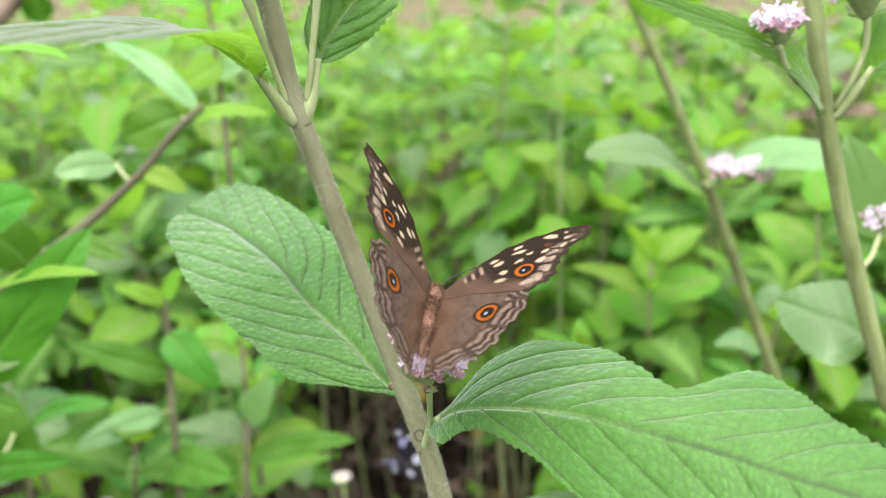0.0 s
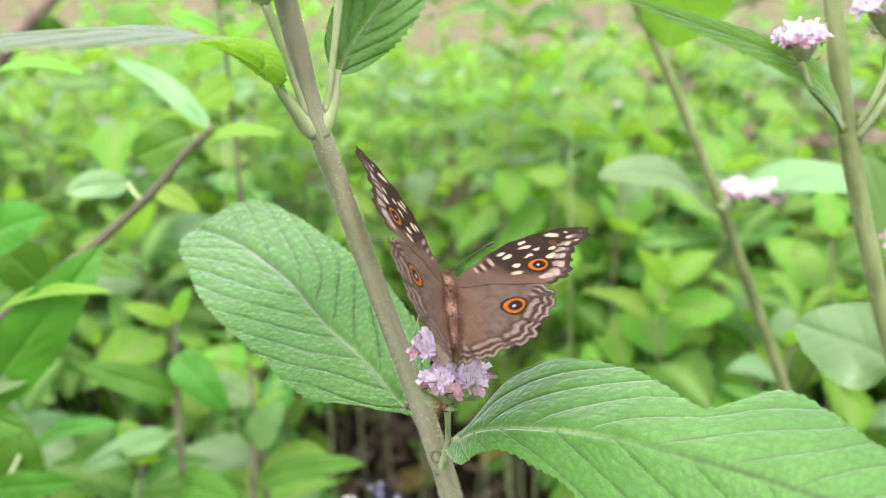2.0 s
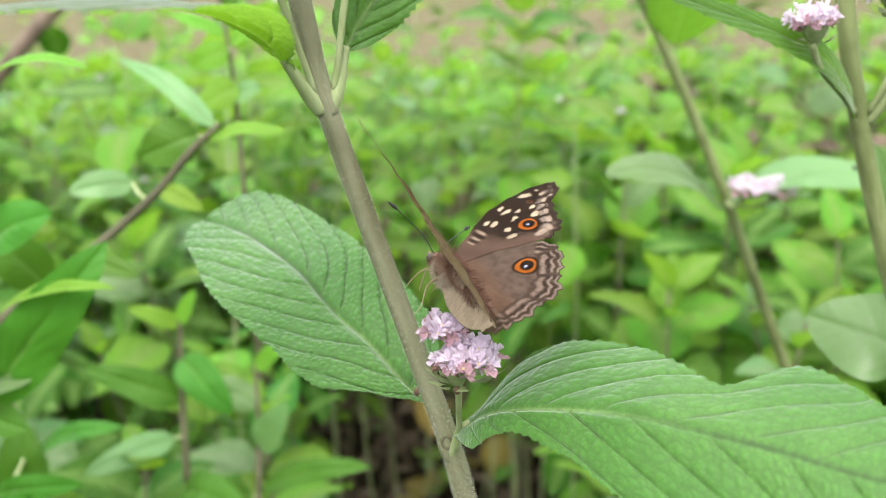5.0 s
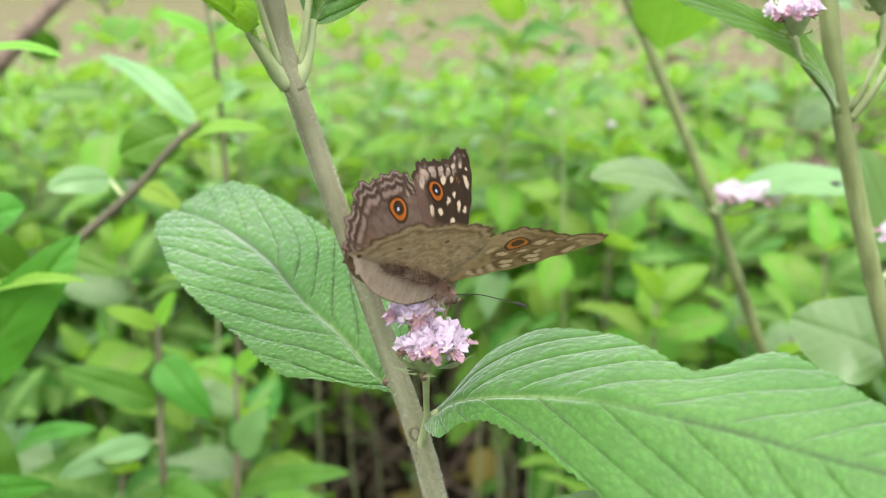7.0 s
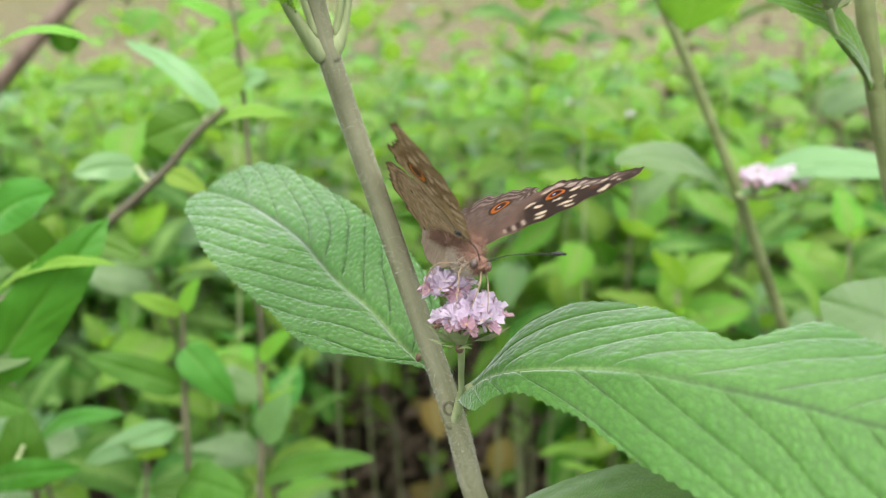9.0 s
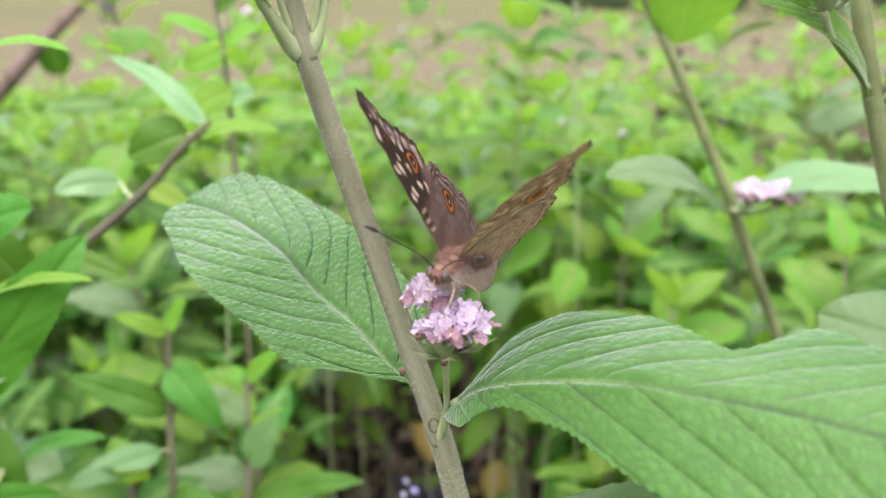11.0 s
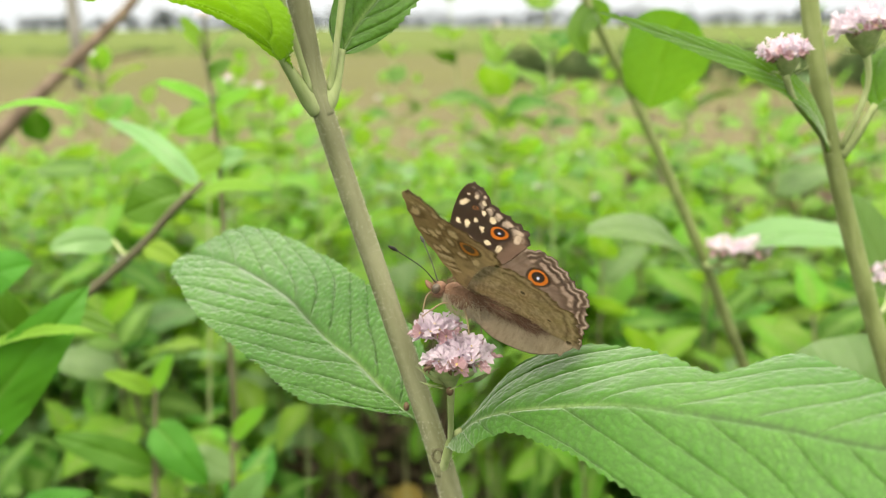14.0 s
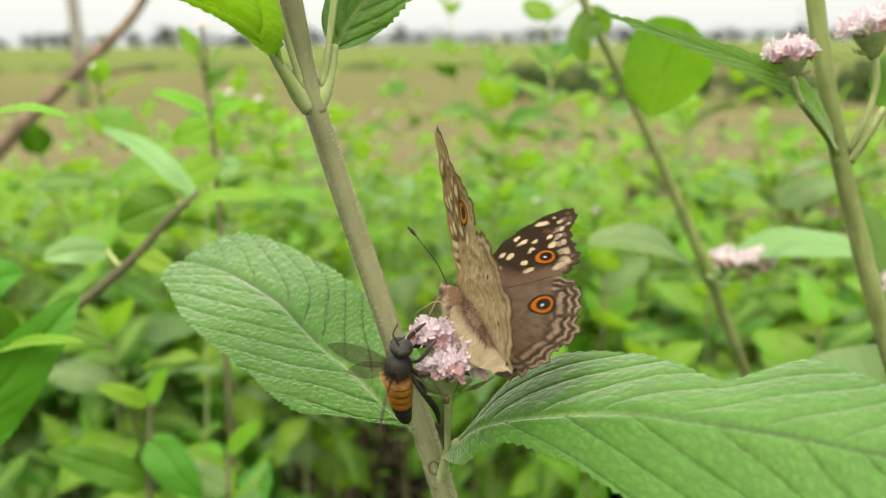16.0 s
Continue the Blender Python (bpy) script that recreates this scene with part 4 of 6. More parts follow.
    put("petiole", tube("petiole", [(0.0026, 0.1330, 0.7090), (0.0020, 0.1338, 0.7120), (0.0010, 0.1340, 0.7152)], [0.0010, 0.0009, 0.0008], MAT_PETIOLE, 8, 8), plant)
    put("petiole", tube("petiole", [(-0.0042, 0.1305, 0.7428), (-0.0034, 0.1288, 0.7462), (-0.0024, 0.1270, 0.7508), (-0.0006, 0.1244, 0.7541)], [0.0010, 0.0008, 0.0007, 0.0006], MAT_PETIOLE, 12, 10), plant)
    # pair of leaves at the upper node
    put("petiole", tube("petiole", [(-0.0242, 0.1298, 0.8098), (-0.0256, 0.1288, 0.8118), (-0.0270, 0.1274, 0.8146), (-0.0289, 0.1255, 0.8184)], [0.0017, 0.0015, 0.0011, 0.0007], MAT_PETIOLE, 18, 10), plant)
    put("leaf", blade("leaf", [(-0.0260, 0.1281, 0.8118), (-0.0274, 0.1270, 0.8148), (-0.0288, 0.1258, 0.8180), (-0.0312, 0.1220, 0.8228), (-0.0370, 0.1155, 0.8268), (-0.0470, 0.1070, 0.8290), (-0.0600, 0.0980, 0.8285), (-0.0800, 0.0850, 0.8240)],
        0.0150, 0.0165, MAT_LEAF_LIT, 2, 5, (0.1, 0.1, 1), 140, 34, 9, 0.0006, 40, 0.0006, 0.0012, 2.2, 0, curl=0.05, seed=7,
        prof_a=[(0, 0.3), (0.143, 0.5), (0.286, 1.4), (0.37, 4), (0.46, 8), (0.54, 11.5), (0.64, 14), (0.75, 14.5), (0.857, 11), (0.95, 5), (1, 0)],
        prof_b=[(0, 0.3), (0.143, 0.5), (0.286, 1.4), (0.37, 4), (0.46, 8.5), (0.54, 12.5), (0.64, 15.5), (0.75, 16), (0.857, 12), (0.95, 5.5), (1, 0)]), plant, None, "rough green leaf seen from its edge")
    put("petiole", tube("petiole", [(-0.0234, 0.1302, 0.8098), (-0.0222, 0.1306, 0.8120), (-0.0212, 0.1313, 0.8152), (-0.0202, 0.1321, 0.8196)], [0.0017, 0.0015, 0.0011, 0.0007], MAT_PETIOLE, 18, 10), plant)
    put("leaf", blade("leaf", [(-0.0203, 0.1320, 0.8190), (-0.0176, 0.1338, 0.8240), (-0.0130, 0.1362, 0.8300), (-0.0070, 0.1390, 0.8390), (0.0000, 0.1420, 0.8500), (0.0060, 0.1445, 0.8610)],
        0.0064, 0.0062, MAT_LEAF, 12, 12, (0.25, -0.85, 0.5), 110, 34, 9, 0.0006, 30, 0.0007, 0.0012, 2.0, 0, 0.5, 0.6, 0.42, 0.05, 9), plant, None, "rough green leaf rising beside the stem")
    # flower stalks in the upper leaf axils
    put("flower_stalk", tube("flower_stalk", [(-0.0250, 0.1285, 0.8125), (-0.0265, 0.1262, 0.8200), (-0.0280, 0.1242, 0.8270), (-0.0290, 0.1235, 0.8310)], [0.0006, 0.00055, 0.0006, 0.0008], MAT_PETIOLE, 16, 8), plant)
    flower_head(plant, (-0.0290, 0.1235, 0.8305), (-0.05, -0.1, 1), 0.0090, [(0.0055, 0, 0, 0.0042, 20)], 14, 0.0030, 10)
    put("flower_stalk", tube("flower_stalk", [(-0.0222, 0.1300, 0.8125), (-0.0208, 0.1302, 0.8200), (-0.0197, 0.1308, 0.8270), (-0.0188, 0.1312, 0.8335)], [0.0006, 0.00055, 0.0006, 0.0008], MAT_PETIOLE, 16, 8), plant)
    flower_head(plant, (-0.0188, 0.1312, 0.8330), (0.15, 0, 1), 0.0080, [(0.0055, 0, 0, 0.0038, 18)], 15, 0.0030, 4)
    # the flower that the butterfly visits
    put("flower_stalk", tube("flower_stalk", [(-0.0040, 0.1305, 0.7432), (-0.0026, 0.1275, 0.7485), (-0.0022, 0.1230, 0.7575), (-0.0020, 0.1200, 0.7650)], [0.0007, 0.00055, 0.00055, 0.0007], MAT_PETIOLE, 18, 10), plant)
    flower_head(plant, (-0.0020, 0.1200, 0.7640), (-0.10, 0.05, 1), 0.0090, [(0.0054, 0.0022, -0.0012, 0.0044, 62), (0.0092, -0.0016, 0.0022, 0.0032, 36)], 16, 0.0028, 20)
    for (p, d) in (((-0.0024, 0.1196, 0.7646), (-0.9, -0.2, 0.5)), ((0.0002, 0.1194, 0.7652), (0.9, -0.2, 0.35)), ((-0.0014, 0.1186, 0.7650), (0.1, -0.9, 0.2))):
        p, d = Vector(p), Vector(d).normalized()
        s = d.cross(Vector((0, 0, 1))).normalized() * 0.0012
        put("bract", mesh_of("bract", [p, p + d * 0.003 + s, p + d * 0.0066 + Vector((0, 0, 0.0012)), p + d * 0.003 - s], [(0, 1, 2, 3)], MAT_CALYX), plant)
    put("bud_scale", mesh_of("bud_scale", *ball_data((-0.0022, 0.1188, 0.7640), (0.0007, 0.0007, 0.0008), 6, 8), MAT_WITHER), plant, None, "small brown bud scale")
    put("bud_scale", mesh_of("bud_scale", *ball_data((-0.0112, 0.1372, 0.7526), (0.0006, 0.0006, 0.0010), 6, 8), MAT_WITHER), plant, None, "small brown bud scale")


def build_right_plant():
    plant = new("flowering_shrub")
    tagged(plant, "upright flowering shrub with lilac heads and narrow folded leaf", "shrub")
    pts = [(0.190, 0.235, 0.0), (0.175, 0.228, 0.40), (0.140, 0.215, 0.660), (0.1235, 0.210, 0.7077), (0.1052, 0.206, 0.7526), (0.0910, 0.202, 0.7904), (0.0815, 0.200, 0.8240), (0.070, 0.198, 0.880), (0.055, 0.196, 0.96)]
    rad = [0.0036, 0.0032, 0.0028, 0.00252, 0.00235, 0.0022, 0.0021, 0.0018, 0.0013]
    put("stem", tube("stem", pts, rad, MAT_STEM_GREEN, 110, 16, 0.03), plant)
    put("hair", hairs_on(pts[3:7], rad[3:7], 1800, 4), plant, None, "fine white down on the stem", "stuff")
    put("node", node_ring((0.0910, 0.202, 0.7904), (-0.013, -0.003, 0.036), 0.00222, MAT_STEM_GREEN), plant)
    put("leaf", blade("leaf", [(0.0888, 0.2005, 0.7925), (0.0850, 0.1960, 0.7990), (0.0765, 0.1905, 0.8080), (0.0655, 0.1885, 0.8140), (0.0500, 0.1890, 0.8195), (0.0300, 0.1900, 0.8262)],
        0.0032, 0.0048, MAT_LEAF_LIT, 40, -30, (0.35, -0.25, 1), 110, 30, 10, 0.0004, 44, 0.0004, 0.0, 2.0, 0, 0.55, 0.8, 0.40, 0.05, 12), plant, None, "narrow folded green leaf with toothed edge")
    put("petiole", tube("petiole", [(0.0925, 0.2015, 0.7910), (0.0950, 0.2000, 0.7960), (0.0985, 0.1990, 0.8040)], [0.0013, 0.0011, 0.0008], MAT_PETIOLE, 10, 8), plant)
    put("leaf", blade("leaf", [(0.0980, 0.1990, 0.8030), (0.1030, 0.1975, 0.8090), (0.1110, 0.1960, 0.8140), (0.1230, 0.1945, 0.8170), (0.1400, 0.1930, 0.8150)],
        0.0130, 0.0130, MAT_LEAF_LIT, 14, 14, (-0.2, -0.5, 1), 90, 26, 9, 0.0005, 30, 0.0009, 0.001, 2.0, 0, 0.55, 0.6, 0.42, 0.05, 13), plant, None, "rough green leaf rising from the node")
    put("flower_stalk", tube("flower_stalk", [(0.0895, 0.2010, 0.7930), (0.0830, 0.1950, 0.7990), (0.0750, 0.1880, 0.8060), (0.0715, 0.1855, 0.8120)], [0.0008, 0.0007, 0.0007, 0.0009], MAT_PETIOLE, 14, 8), plant)
    flower_head(plant, (0.0722, 0.1860, 0.8110), (-0.15, -0.05, 1), 0.0088, [(0.0054, 0, 0, 0.0042, 34)], 17, 0.0031, 6)
    put("flower_stalk", tube("flower_stalk", [(0.0920, 0.2010, 0.7930), (0.0945, 0.1995, 0.8010), (0.0960, 0.1990, 0.8090), (0.0950, 0.1990, 0.8160)], [0.0008, 0.0007, 0.0007, 0.0009], MAT_PETIOLE, 14, 8), plant)
    flower_head(plant, (0.0948, 0.1990, 0.8150), (-0.2, 0, 1), 0.0120, [(0.0068, 0, 0, 0.0056, 34)], 18, 0.0036, 4)
    leaf_between((0.1198, 0.2150, 0.7217), (0.0975, 0.2350, 0.7241), 0.0135, MAT_BUSH_GREY_SHEEN, (-0.1, -0.8, 0.5), 61, 0.1, plant, "broad pale green leaf behind the stem")
    leaf_between((0.1392, 0.2600, 0.7351), (0.1181, 0.2550, 0.7721), 0.0085, MAT_BUSH_GREY_SHEEN, (-0.4, -0.8, 0.3), 62, 0.1, plant, "pale green leaf behind the stem")
    put("flower_stalk", tube("flower_stalk", [(0.1075, 0.2065, 0.7470), (0.118, 0.222, 0.7450), (0.1276, 0.240, 0.7455)], [0.0009, 0.0007, 0.0008], MAT_PETIOLE, 10, 7), plant)
    flower_head(plant, (0.1276, 0.2400, 0.7450), (-0.2, -0.2, 1), 0.0085, [(0.0045, 0, 0, 0.0042, 22)], 63, 0.0034, 2)


def leaf_between(base, tip, half, mat, up, seed, arch=0.12, parent=None, label="", slim=0.0):
    """A leaf from its base to its tip with an arched midrib."""
    a, b, u = Vector(base), Vector(tip), Vector(up).normalized()
    ln = (b - a).length
    mid = [a + (b - a) * t + u * ln * arch * math.sin(math.pi * t) for t in (0, 0.12, 0.35, 0.6, 0.85, 1.0)]
    me = blade("leaf", [tuple(q) for q in mid], half, half * 0.95, mat, 9, 9, up, 48, 12, 8, 0.0004, 26, 0.0006, half * 0.10, 1.6, 0, 0.7, 1.05 + slim, 0.38, 0.10, seed)
    return put("leaf", me, parent, None, label)


def build_mid_plant():
    plant = new("flowering_shrub")
    tagged(plant, "slender shrub with a backlit round leaf and lilac heads", "shrub")
    pts = [(0.262, 0.452, 0.0), (0.258, 0.446, 0.20), (0.238, 0.432, 0.40), (0.196, 0.412, 0.52), (0.160, 0.394, 0.600), (0.1320, 0.380, 0.661), (0.1022, 0.365, 0.7250), (0.0722, 0.350, 0.7840), (0.0450, 0.340, 0.8328), (0.024, 0.333, 0.875)]
    put("stem", tube("stem", pts, [0.0036, 0.0034, 0.0032, 0.0030, 0.0028, 0.0026, 0.0023, 0.0020, 0.0017, 0.0012], MAT_STEM_GREEN, 80, 12, 0.03), plant)
    put("node", node_ring((0.0722, 0.350, 0.7840), (-0.028, -0.013, 0.054), 0.0021, MAT_STEM_GREEN), plant)
    specs = (([(0.0735, 0.3490, 0.7890), (0.0745, 0.3460, 0.7960), (0.0760, 0.3420, 0.8070), (0.0785, 0.3380, 0.8180), (0.0830, 0.3340, 0.8270)], 0.0180, 0.0175, MAT_LEAF_LIT, (0.15, -0.95, 0.35), 9, "round backlit green leaf held upright"),
             ([(0.1035, 0.3640, 0.7160), (0.0920, 0.3560, 0.7265), (0.0780, 0.3470, 0.7360), (0.0620, 0.3380, 0.7410), (0.0470, 0.3300, 0.7405)], 0.0110, 0.0120, MAT_BUSH_GREY_SHEEN, (0.1, -0.45, 1), 22, "pale grey-green leaf spreading from the stem"),
             ([(0.1060, 0.3640, 0.7190), (0.1180, 0.3560, 0.7290), (0.1330, 0.3480, 0.7355), (0.1500, 0.3400, 0.7370), (0.1680, 0.3330, 0.7330)], 0.0110, 0.0120, MAT_BUSH_GREY_SHEEN, (-0.1, -0.35, 1), 23, "pale grey-green leaf spreading from the stem"),
             ([(0.0540, 0.3420, 0.8235), (0.0500, 0.3400, 0.8275), (0.0455, 0.3370, 0.8265), (0.0420, 0.3350, 0.8200), (0.0450, 0.3340, 0.8120)], 0.0058, 0.0058, MAT_LEAF_LIT, (-0.3, -0.9, 0.3), 24, "small drooping backlit green leaf"))
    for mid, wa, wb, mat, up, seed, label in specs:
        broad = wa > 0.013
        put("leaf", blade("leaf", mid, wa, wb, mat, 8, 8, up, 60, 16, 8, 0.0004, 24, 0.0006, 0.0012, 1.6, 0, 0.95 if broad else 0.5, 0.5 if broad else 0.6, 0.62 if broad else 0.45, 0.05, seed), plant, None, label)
    for base, ax, w, seed in (((0.1080, 0.3500, 0.7235), (0.1, -0.1, 1), 0.0125, 31), ((0.1200, 0.3500, 0.7230), (0.2, -0.1, 1), 0.0120, 32)):
        put("flower_stalk", tube("flower_stalk", [(0.1045, 0.3640, 0.7180), (0.5 * (0.1045 + base[0]), 0.357, 0.718), base], [0.0009, 0.0008, 0.0009], MAT_PETIOLE, 10, 7), plant)
        flower_head(plant, base, ax, w, [(0.0050, 0, 0, 0.0062, 26)], seed, 0.0040, 2)


def leafy_shrub(label, pts, radii, leaves, group=""):
    """A shrub given by its stem and its leaves: base, tip, half width, material, facing."""
    root = new("leafy_shrub")
    tagged(root, label, "shrub", group)
    put("stem", tube("stem", pts, radii, MAT_TWIG, 60, 10, 0.03), root)
    path = smooth_path(pts, 120)
    for k, (base, tip, half, mat, up) in enumerate(leaves):
        near = path[int(np.argmin(np.linalg.norm(path - np.array(base), axis=1)))]
        gap = Vector(base) - Vector(near)
        if gap.length > 0.002:
            put("petiole", tube("petiole", [tuple(near), tuple((Vector(near) + Vector(base)) / 2 - Vector((0, 0, 0.1 * gap.length))), base], [0.0010, 0.0008, 0.0007], MAT_PETIOLE, 8, 7), root)
        leaf_between(base, tip, half, mat, up, 70 + k + int(1000 * abs(base[0])), 0.12, root)
    return root


def build_left_plants():
    # G is the tone with shade painted in, Y the lighter one
    G, Y, P = MAT_BUSH_SHADED, MAT_BUSH_YOUNG_LIT, MAT_BUSH_GREY_SHEEN
    face = (0.15, -0.75, 0.65)
    leafy_shrub("leaning brown-stemmed shrub with broad green leaves",
        [(-0.36, 0.24, 0.0), (-0.33, 0.245, 0.38), (-0.245, 0.265, 0.640), (-0.1921, 0.280, 0.6929), (-0.1537, 0.297, 0.7209), (-0.1321, 0.310, 0.7390), (-0.1198, 0.318, 0.7531), (-0.1086, 0.325, 0.7631)], [0.0032, 0.0030, 0.0026, 0.0022, 0.0019, 0.0017, 0.0015, 0.0010],
        [((-0.1454, 0.3180, 0.7405), (-0.1660, 0.3050, 0.7400), 0.0065, P, face), ((-0.1180, 0.3260, 0.7585), (-0.1425, 0.3220, 0.7500), 0.0100, G, (0.1, -0.95, 0.3)), ((-0.1143, 0.3260, 0.7560), (-0.0781, 0.3150, 0.7614), 0.0042, Y, (0, -0.5, 0.9)),
         ((-0.1110, 0.3240, 0.7620), (-0.1537, 0.3400, 0.7873), 0.0050, P, (0.5, -0.6, 0.6)), ((-0.1300, 0.3110, 0.7400), (-0.1120, 0.3050, 0.7330), 0.0045, Y, face), ((-0.1600, 0.2940, 0.7170), (-0.1330, 0.2850, 0.7130), 0.0050, G, face),
         ((-0.1720, 0.2880, 0.7070), (-0.1860, 0.2800, 0.7350), 0.0095, G, face)])
    leafy_shrub("leafy shrub with long bright green pointed leaves",
        [(-0.245, 0.26, 0.0), (-0.225, 0.255, 0.36), (-0.195, 0.245, 0.640), (-0.172, 0.238, 0.710), (-0.166, 0.240, 0.750), (-0.162, 0.250, 0.800)], [0.0034, 0.0031, 0.0026, 0.0022, 0.0016, 0.0010],
        [((-0.1690, 0.2350, 0.6880), (-0.1175, 0.2350, 0.7469), 0.0105, G, (0.45, -0.75, 0.5)), ((-0.1600, 0.2350, 0.7203), (-0.1107, 0.2220, 0.7360), 0.0034, Y, (0.1, -0.35, 0.95)), ((-0.1783, 0.2700, 0.7333), (-0.1491, 0.2620, 0.7463), 0.0100, G, face),
         ((-0.1531, 0.2500, 0.7960), (-0.1142, 0.2350, 0.7996), 0.0028, Y, (0.1, -0.4, 0.9)), ((-0.1780, 0.2400, 0.6900), (-0.1480, 0.2300, 0.7000), 0.0055, P, face), ((-0.1800, 0.2420, 0.6800), (-0.1560, 0.2330, 0.6780), 0.0070, G, face),
         ((-0.1640, 0.2420, 0.7600), (-0.1560, 0.2360, 0.7450), 0.0055, Y, face)])
    leafy_shrub("slender shrub with soft oval green leaves",
        [(-0.118, 0.322, 0.0), (-0.120, 0.325, 0.28), (-0.1216, 0.330, 0.4757), (-0.1188, 0.345, 0.5480), (-0.1183, 0.360, 0.6014), (-0.1195, 0.370, 0.6292)], [0.0028, 0.0024, 0.0020, 0.0018, 0.0015, 0.0010],
        [((-0.1171, 0.3500, 0.5679), (-0.0545, 0.3250, 0.6005), 0.0075, G, (0.0, -0.5, 0.85)), ((-0.1210, 0.3480, 0.5650), (-0.1660, 0.3250, 0.5780), 0.0085, G, face), ((-0.1183, 0.3560, 0.5879), (-0.0960, 0.3400, 0.6250), 0.0085, P, (0.1, -0.85, 0.5)),
         ((-0.1185, 0.3620, 0.6100), (-0.1430, 0.3600, 0.6250), 0.0080, P, face), ((-0.1190, 0.3680, 0.6270), (-0.0990, 0.3600, 0.6480), 0.0045, Y, face)], "slender shrubs")
    leafy_shrub("slender shrub with soft oval green leaves",
        [(-0.160, 0.320, 0.0), (-0.158, 0.325, 0.28), (-0.1564, 0.330, 0.4741), (-0.1528, 0.340, 0.5511), (-0.1528, 0.350, 0.6072), (-0.1516, 0.360, 0.6598)], [0.0030, 0.0026, 0.0022, 0.0020, 0.0017, 0.0010],
        [((-0.1552, 0.3430, 0.6021), (-0.1890, 0.3150, 0.5990), 0.0070, P, face), ((-0.1540, 0.3380, 0.5750), (-0.1073, 0.3000, 0.5955), 0.0105, G, (0.0, -0.65, 0.8)), ((-0.1528, 0.3520, 0.6180), (-0.1940, 0.3400, 0.6420), 0.0080, G, face),
         ((-0.1520, 0.3560, 0.6400), (-0.1270, 0.3500, 0.6120), 0.0095, G, face), ((-0.1518, 0.3590, 0.6560), (-0.1720, 0.3500, 0.6690), 0.0045, Y, face), ((-0.1518, 0.3590, 0.6570), (-0.1400, 0.3560, 0.6760), 0.0040, Y, face)], "slender shrubs")
    # all leaves here in the darkened tone, painting this low corner as shaded
    leafy_shrub("low shrub with rounded green leaves",
        [(-0.225, 0.315, 0.0), (-0.222, 0.312, 0.30), (-0.215, 0.308, 0.52), (-0.212, 0.315, 0.615)], [0.0030, 0.0026, 0.0022, 0.0012],
        [((-0.2120, 0.3050, 0.5900), (-0.2129, 0.3150, 0.6300), 0.0120, G, (0.2, -0.9, 0.3)), ((-0.2050, 0.2750, 0.6180), (-0.1534, 0.2550, 0.6397), 0.0060, G, face), ((-0.2080, 0.3150, 0.6129), (-0.1572, 0.3000, 0.6356), 0.0052, G, (0, -0.5, 0.9)),
         ((-0.2130, 0.3100, 0.5700), (-0.1750, 0.2900, 0.5750), 0.0085, G, face), ((-0.2140, 0.3080, 0.5500), (-0.2500, 0.2950, 0.5600), 0.0100, G, face)])
    leafy_shrub("thin upright sprig with bright yellow-green leaves",
        [(-0.135, 0.395, 0.0), (-0.130, 0.398, 0.35), (-0.1268, 0.400, 0.6406), (-0.1248, 0.400, 0.7451), (-0.1273, 0.405, 0.7859), (-0.1329, 0.410, 0.8206)], [0.0022, 0.0020, 0.0016, 0.0012, 0.0010, 0.0006],
        [((-0.1260, 0.4000, 0.7823), (-0.1460, 0.4000, 0.7744), 0.0068, Y, (0.1, -0.95, 0.2)), ((-0.1231, 0.4000, 0.7650), (-0.1413, 0.3900, 0.7560), 0.0075, Y, (0.1, -0.95, 0.2)), ((-0.1285, 0.4050, 0.7879), (-0.1534, 0.4000, 0.7987), 0.0035, Y, face),
         ((-0.1270, 0.4050, 0.7840), (-0.1060, 0.4000, 0.7941), 0.0040, Y, face), ((-0.1320, 0.4100, 0.8150), (-0.1416, 0.4100, 0.8290), 0.0035, Y, face), ((-0.1255, 0.4010, 0.7600), (-0.1100, 0.3950, 0.7640), 0.0060, P, face), ((-0.1300, 0.4080, 0.8000), (-0.1170, 0.4080, 0.8080), 0.0045, G, face)])
    branch = put("dead_branch", tube("dead_branch", [(-0.80, 0.80, 0.30), (-0.66, 0.85, 0.55), (-0.5213, 0.90, 0.71), (-0.450, 0.95, 0.790), (-0.395, 1.0, 0.856), (-0.36, 1.03, 0.93)], [0.0100, 0.0098, 0.0088, 0.0075, 0.0055, 0.0035], MAT_DEAD, 40, 10))
    tagged(branch, "bare dead brown branch leaning over the thicket", "branch")
    put("side_twig", tube("side_twig", [(-0.450, 0.95, 0.790), (-0.42, 0.96, 0.79), (-0.37, 0.98, 0.80)], [0.004, 0.003, 0.0015], MAT_DEAD, 10, 7), branch)
    thin = put("dead_branch", tube("dead_branch", [(-0.06, 1.25, 0.0), (-0.03, 1.20, 0.35), (0.10, 1.15, 0.46), (0.30, 1.12, 0.455), (0.5, 1.15, 0.50)], [0.007, 0.006, 0.0045, 0.0035, 0.002], MAT_DEAD, 30, 8))
    tagged(thin, "thin dead brown branch across the thicket", "branch")


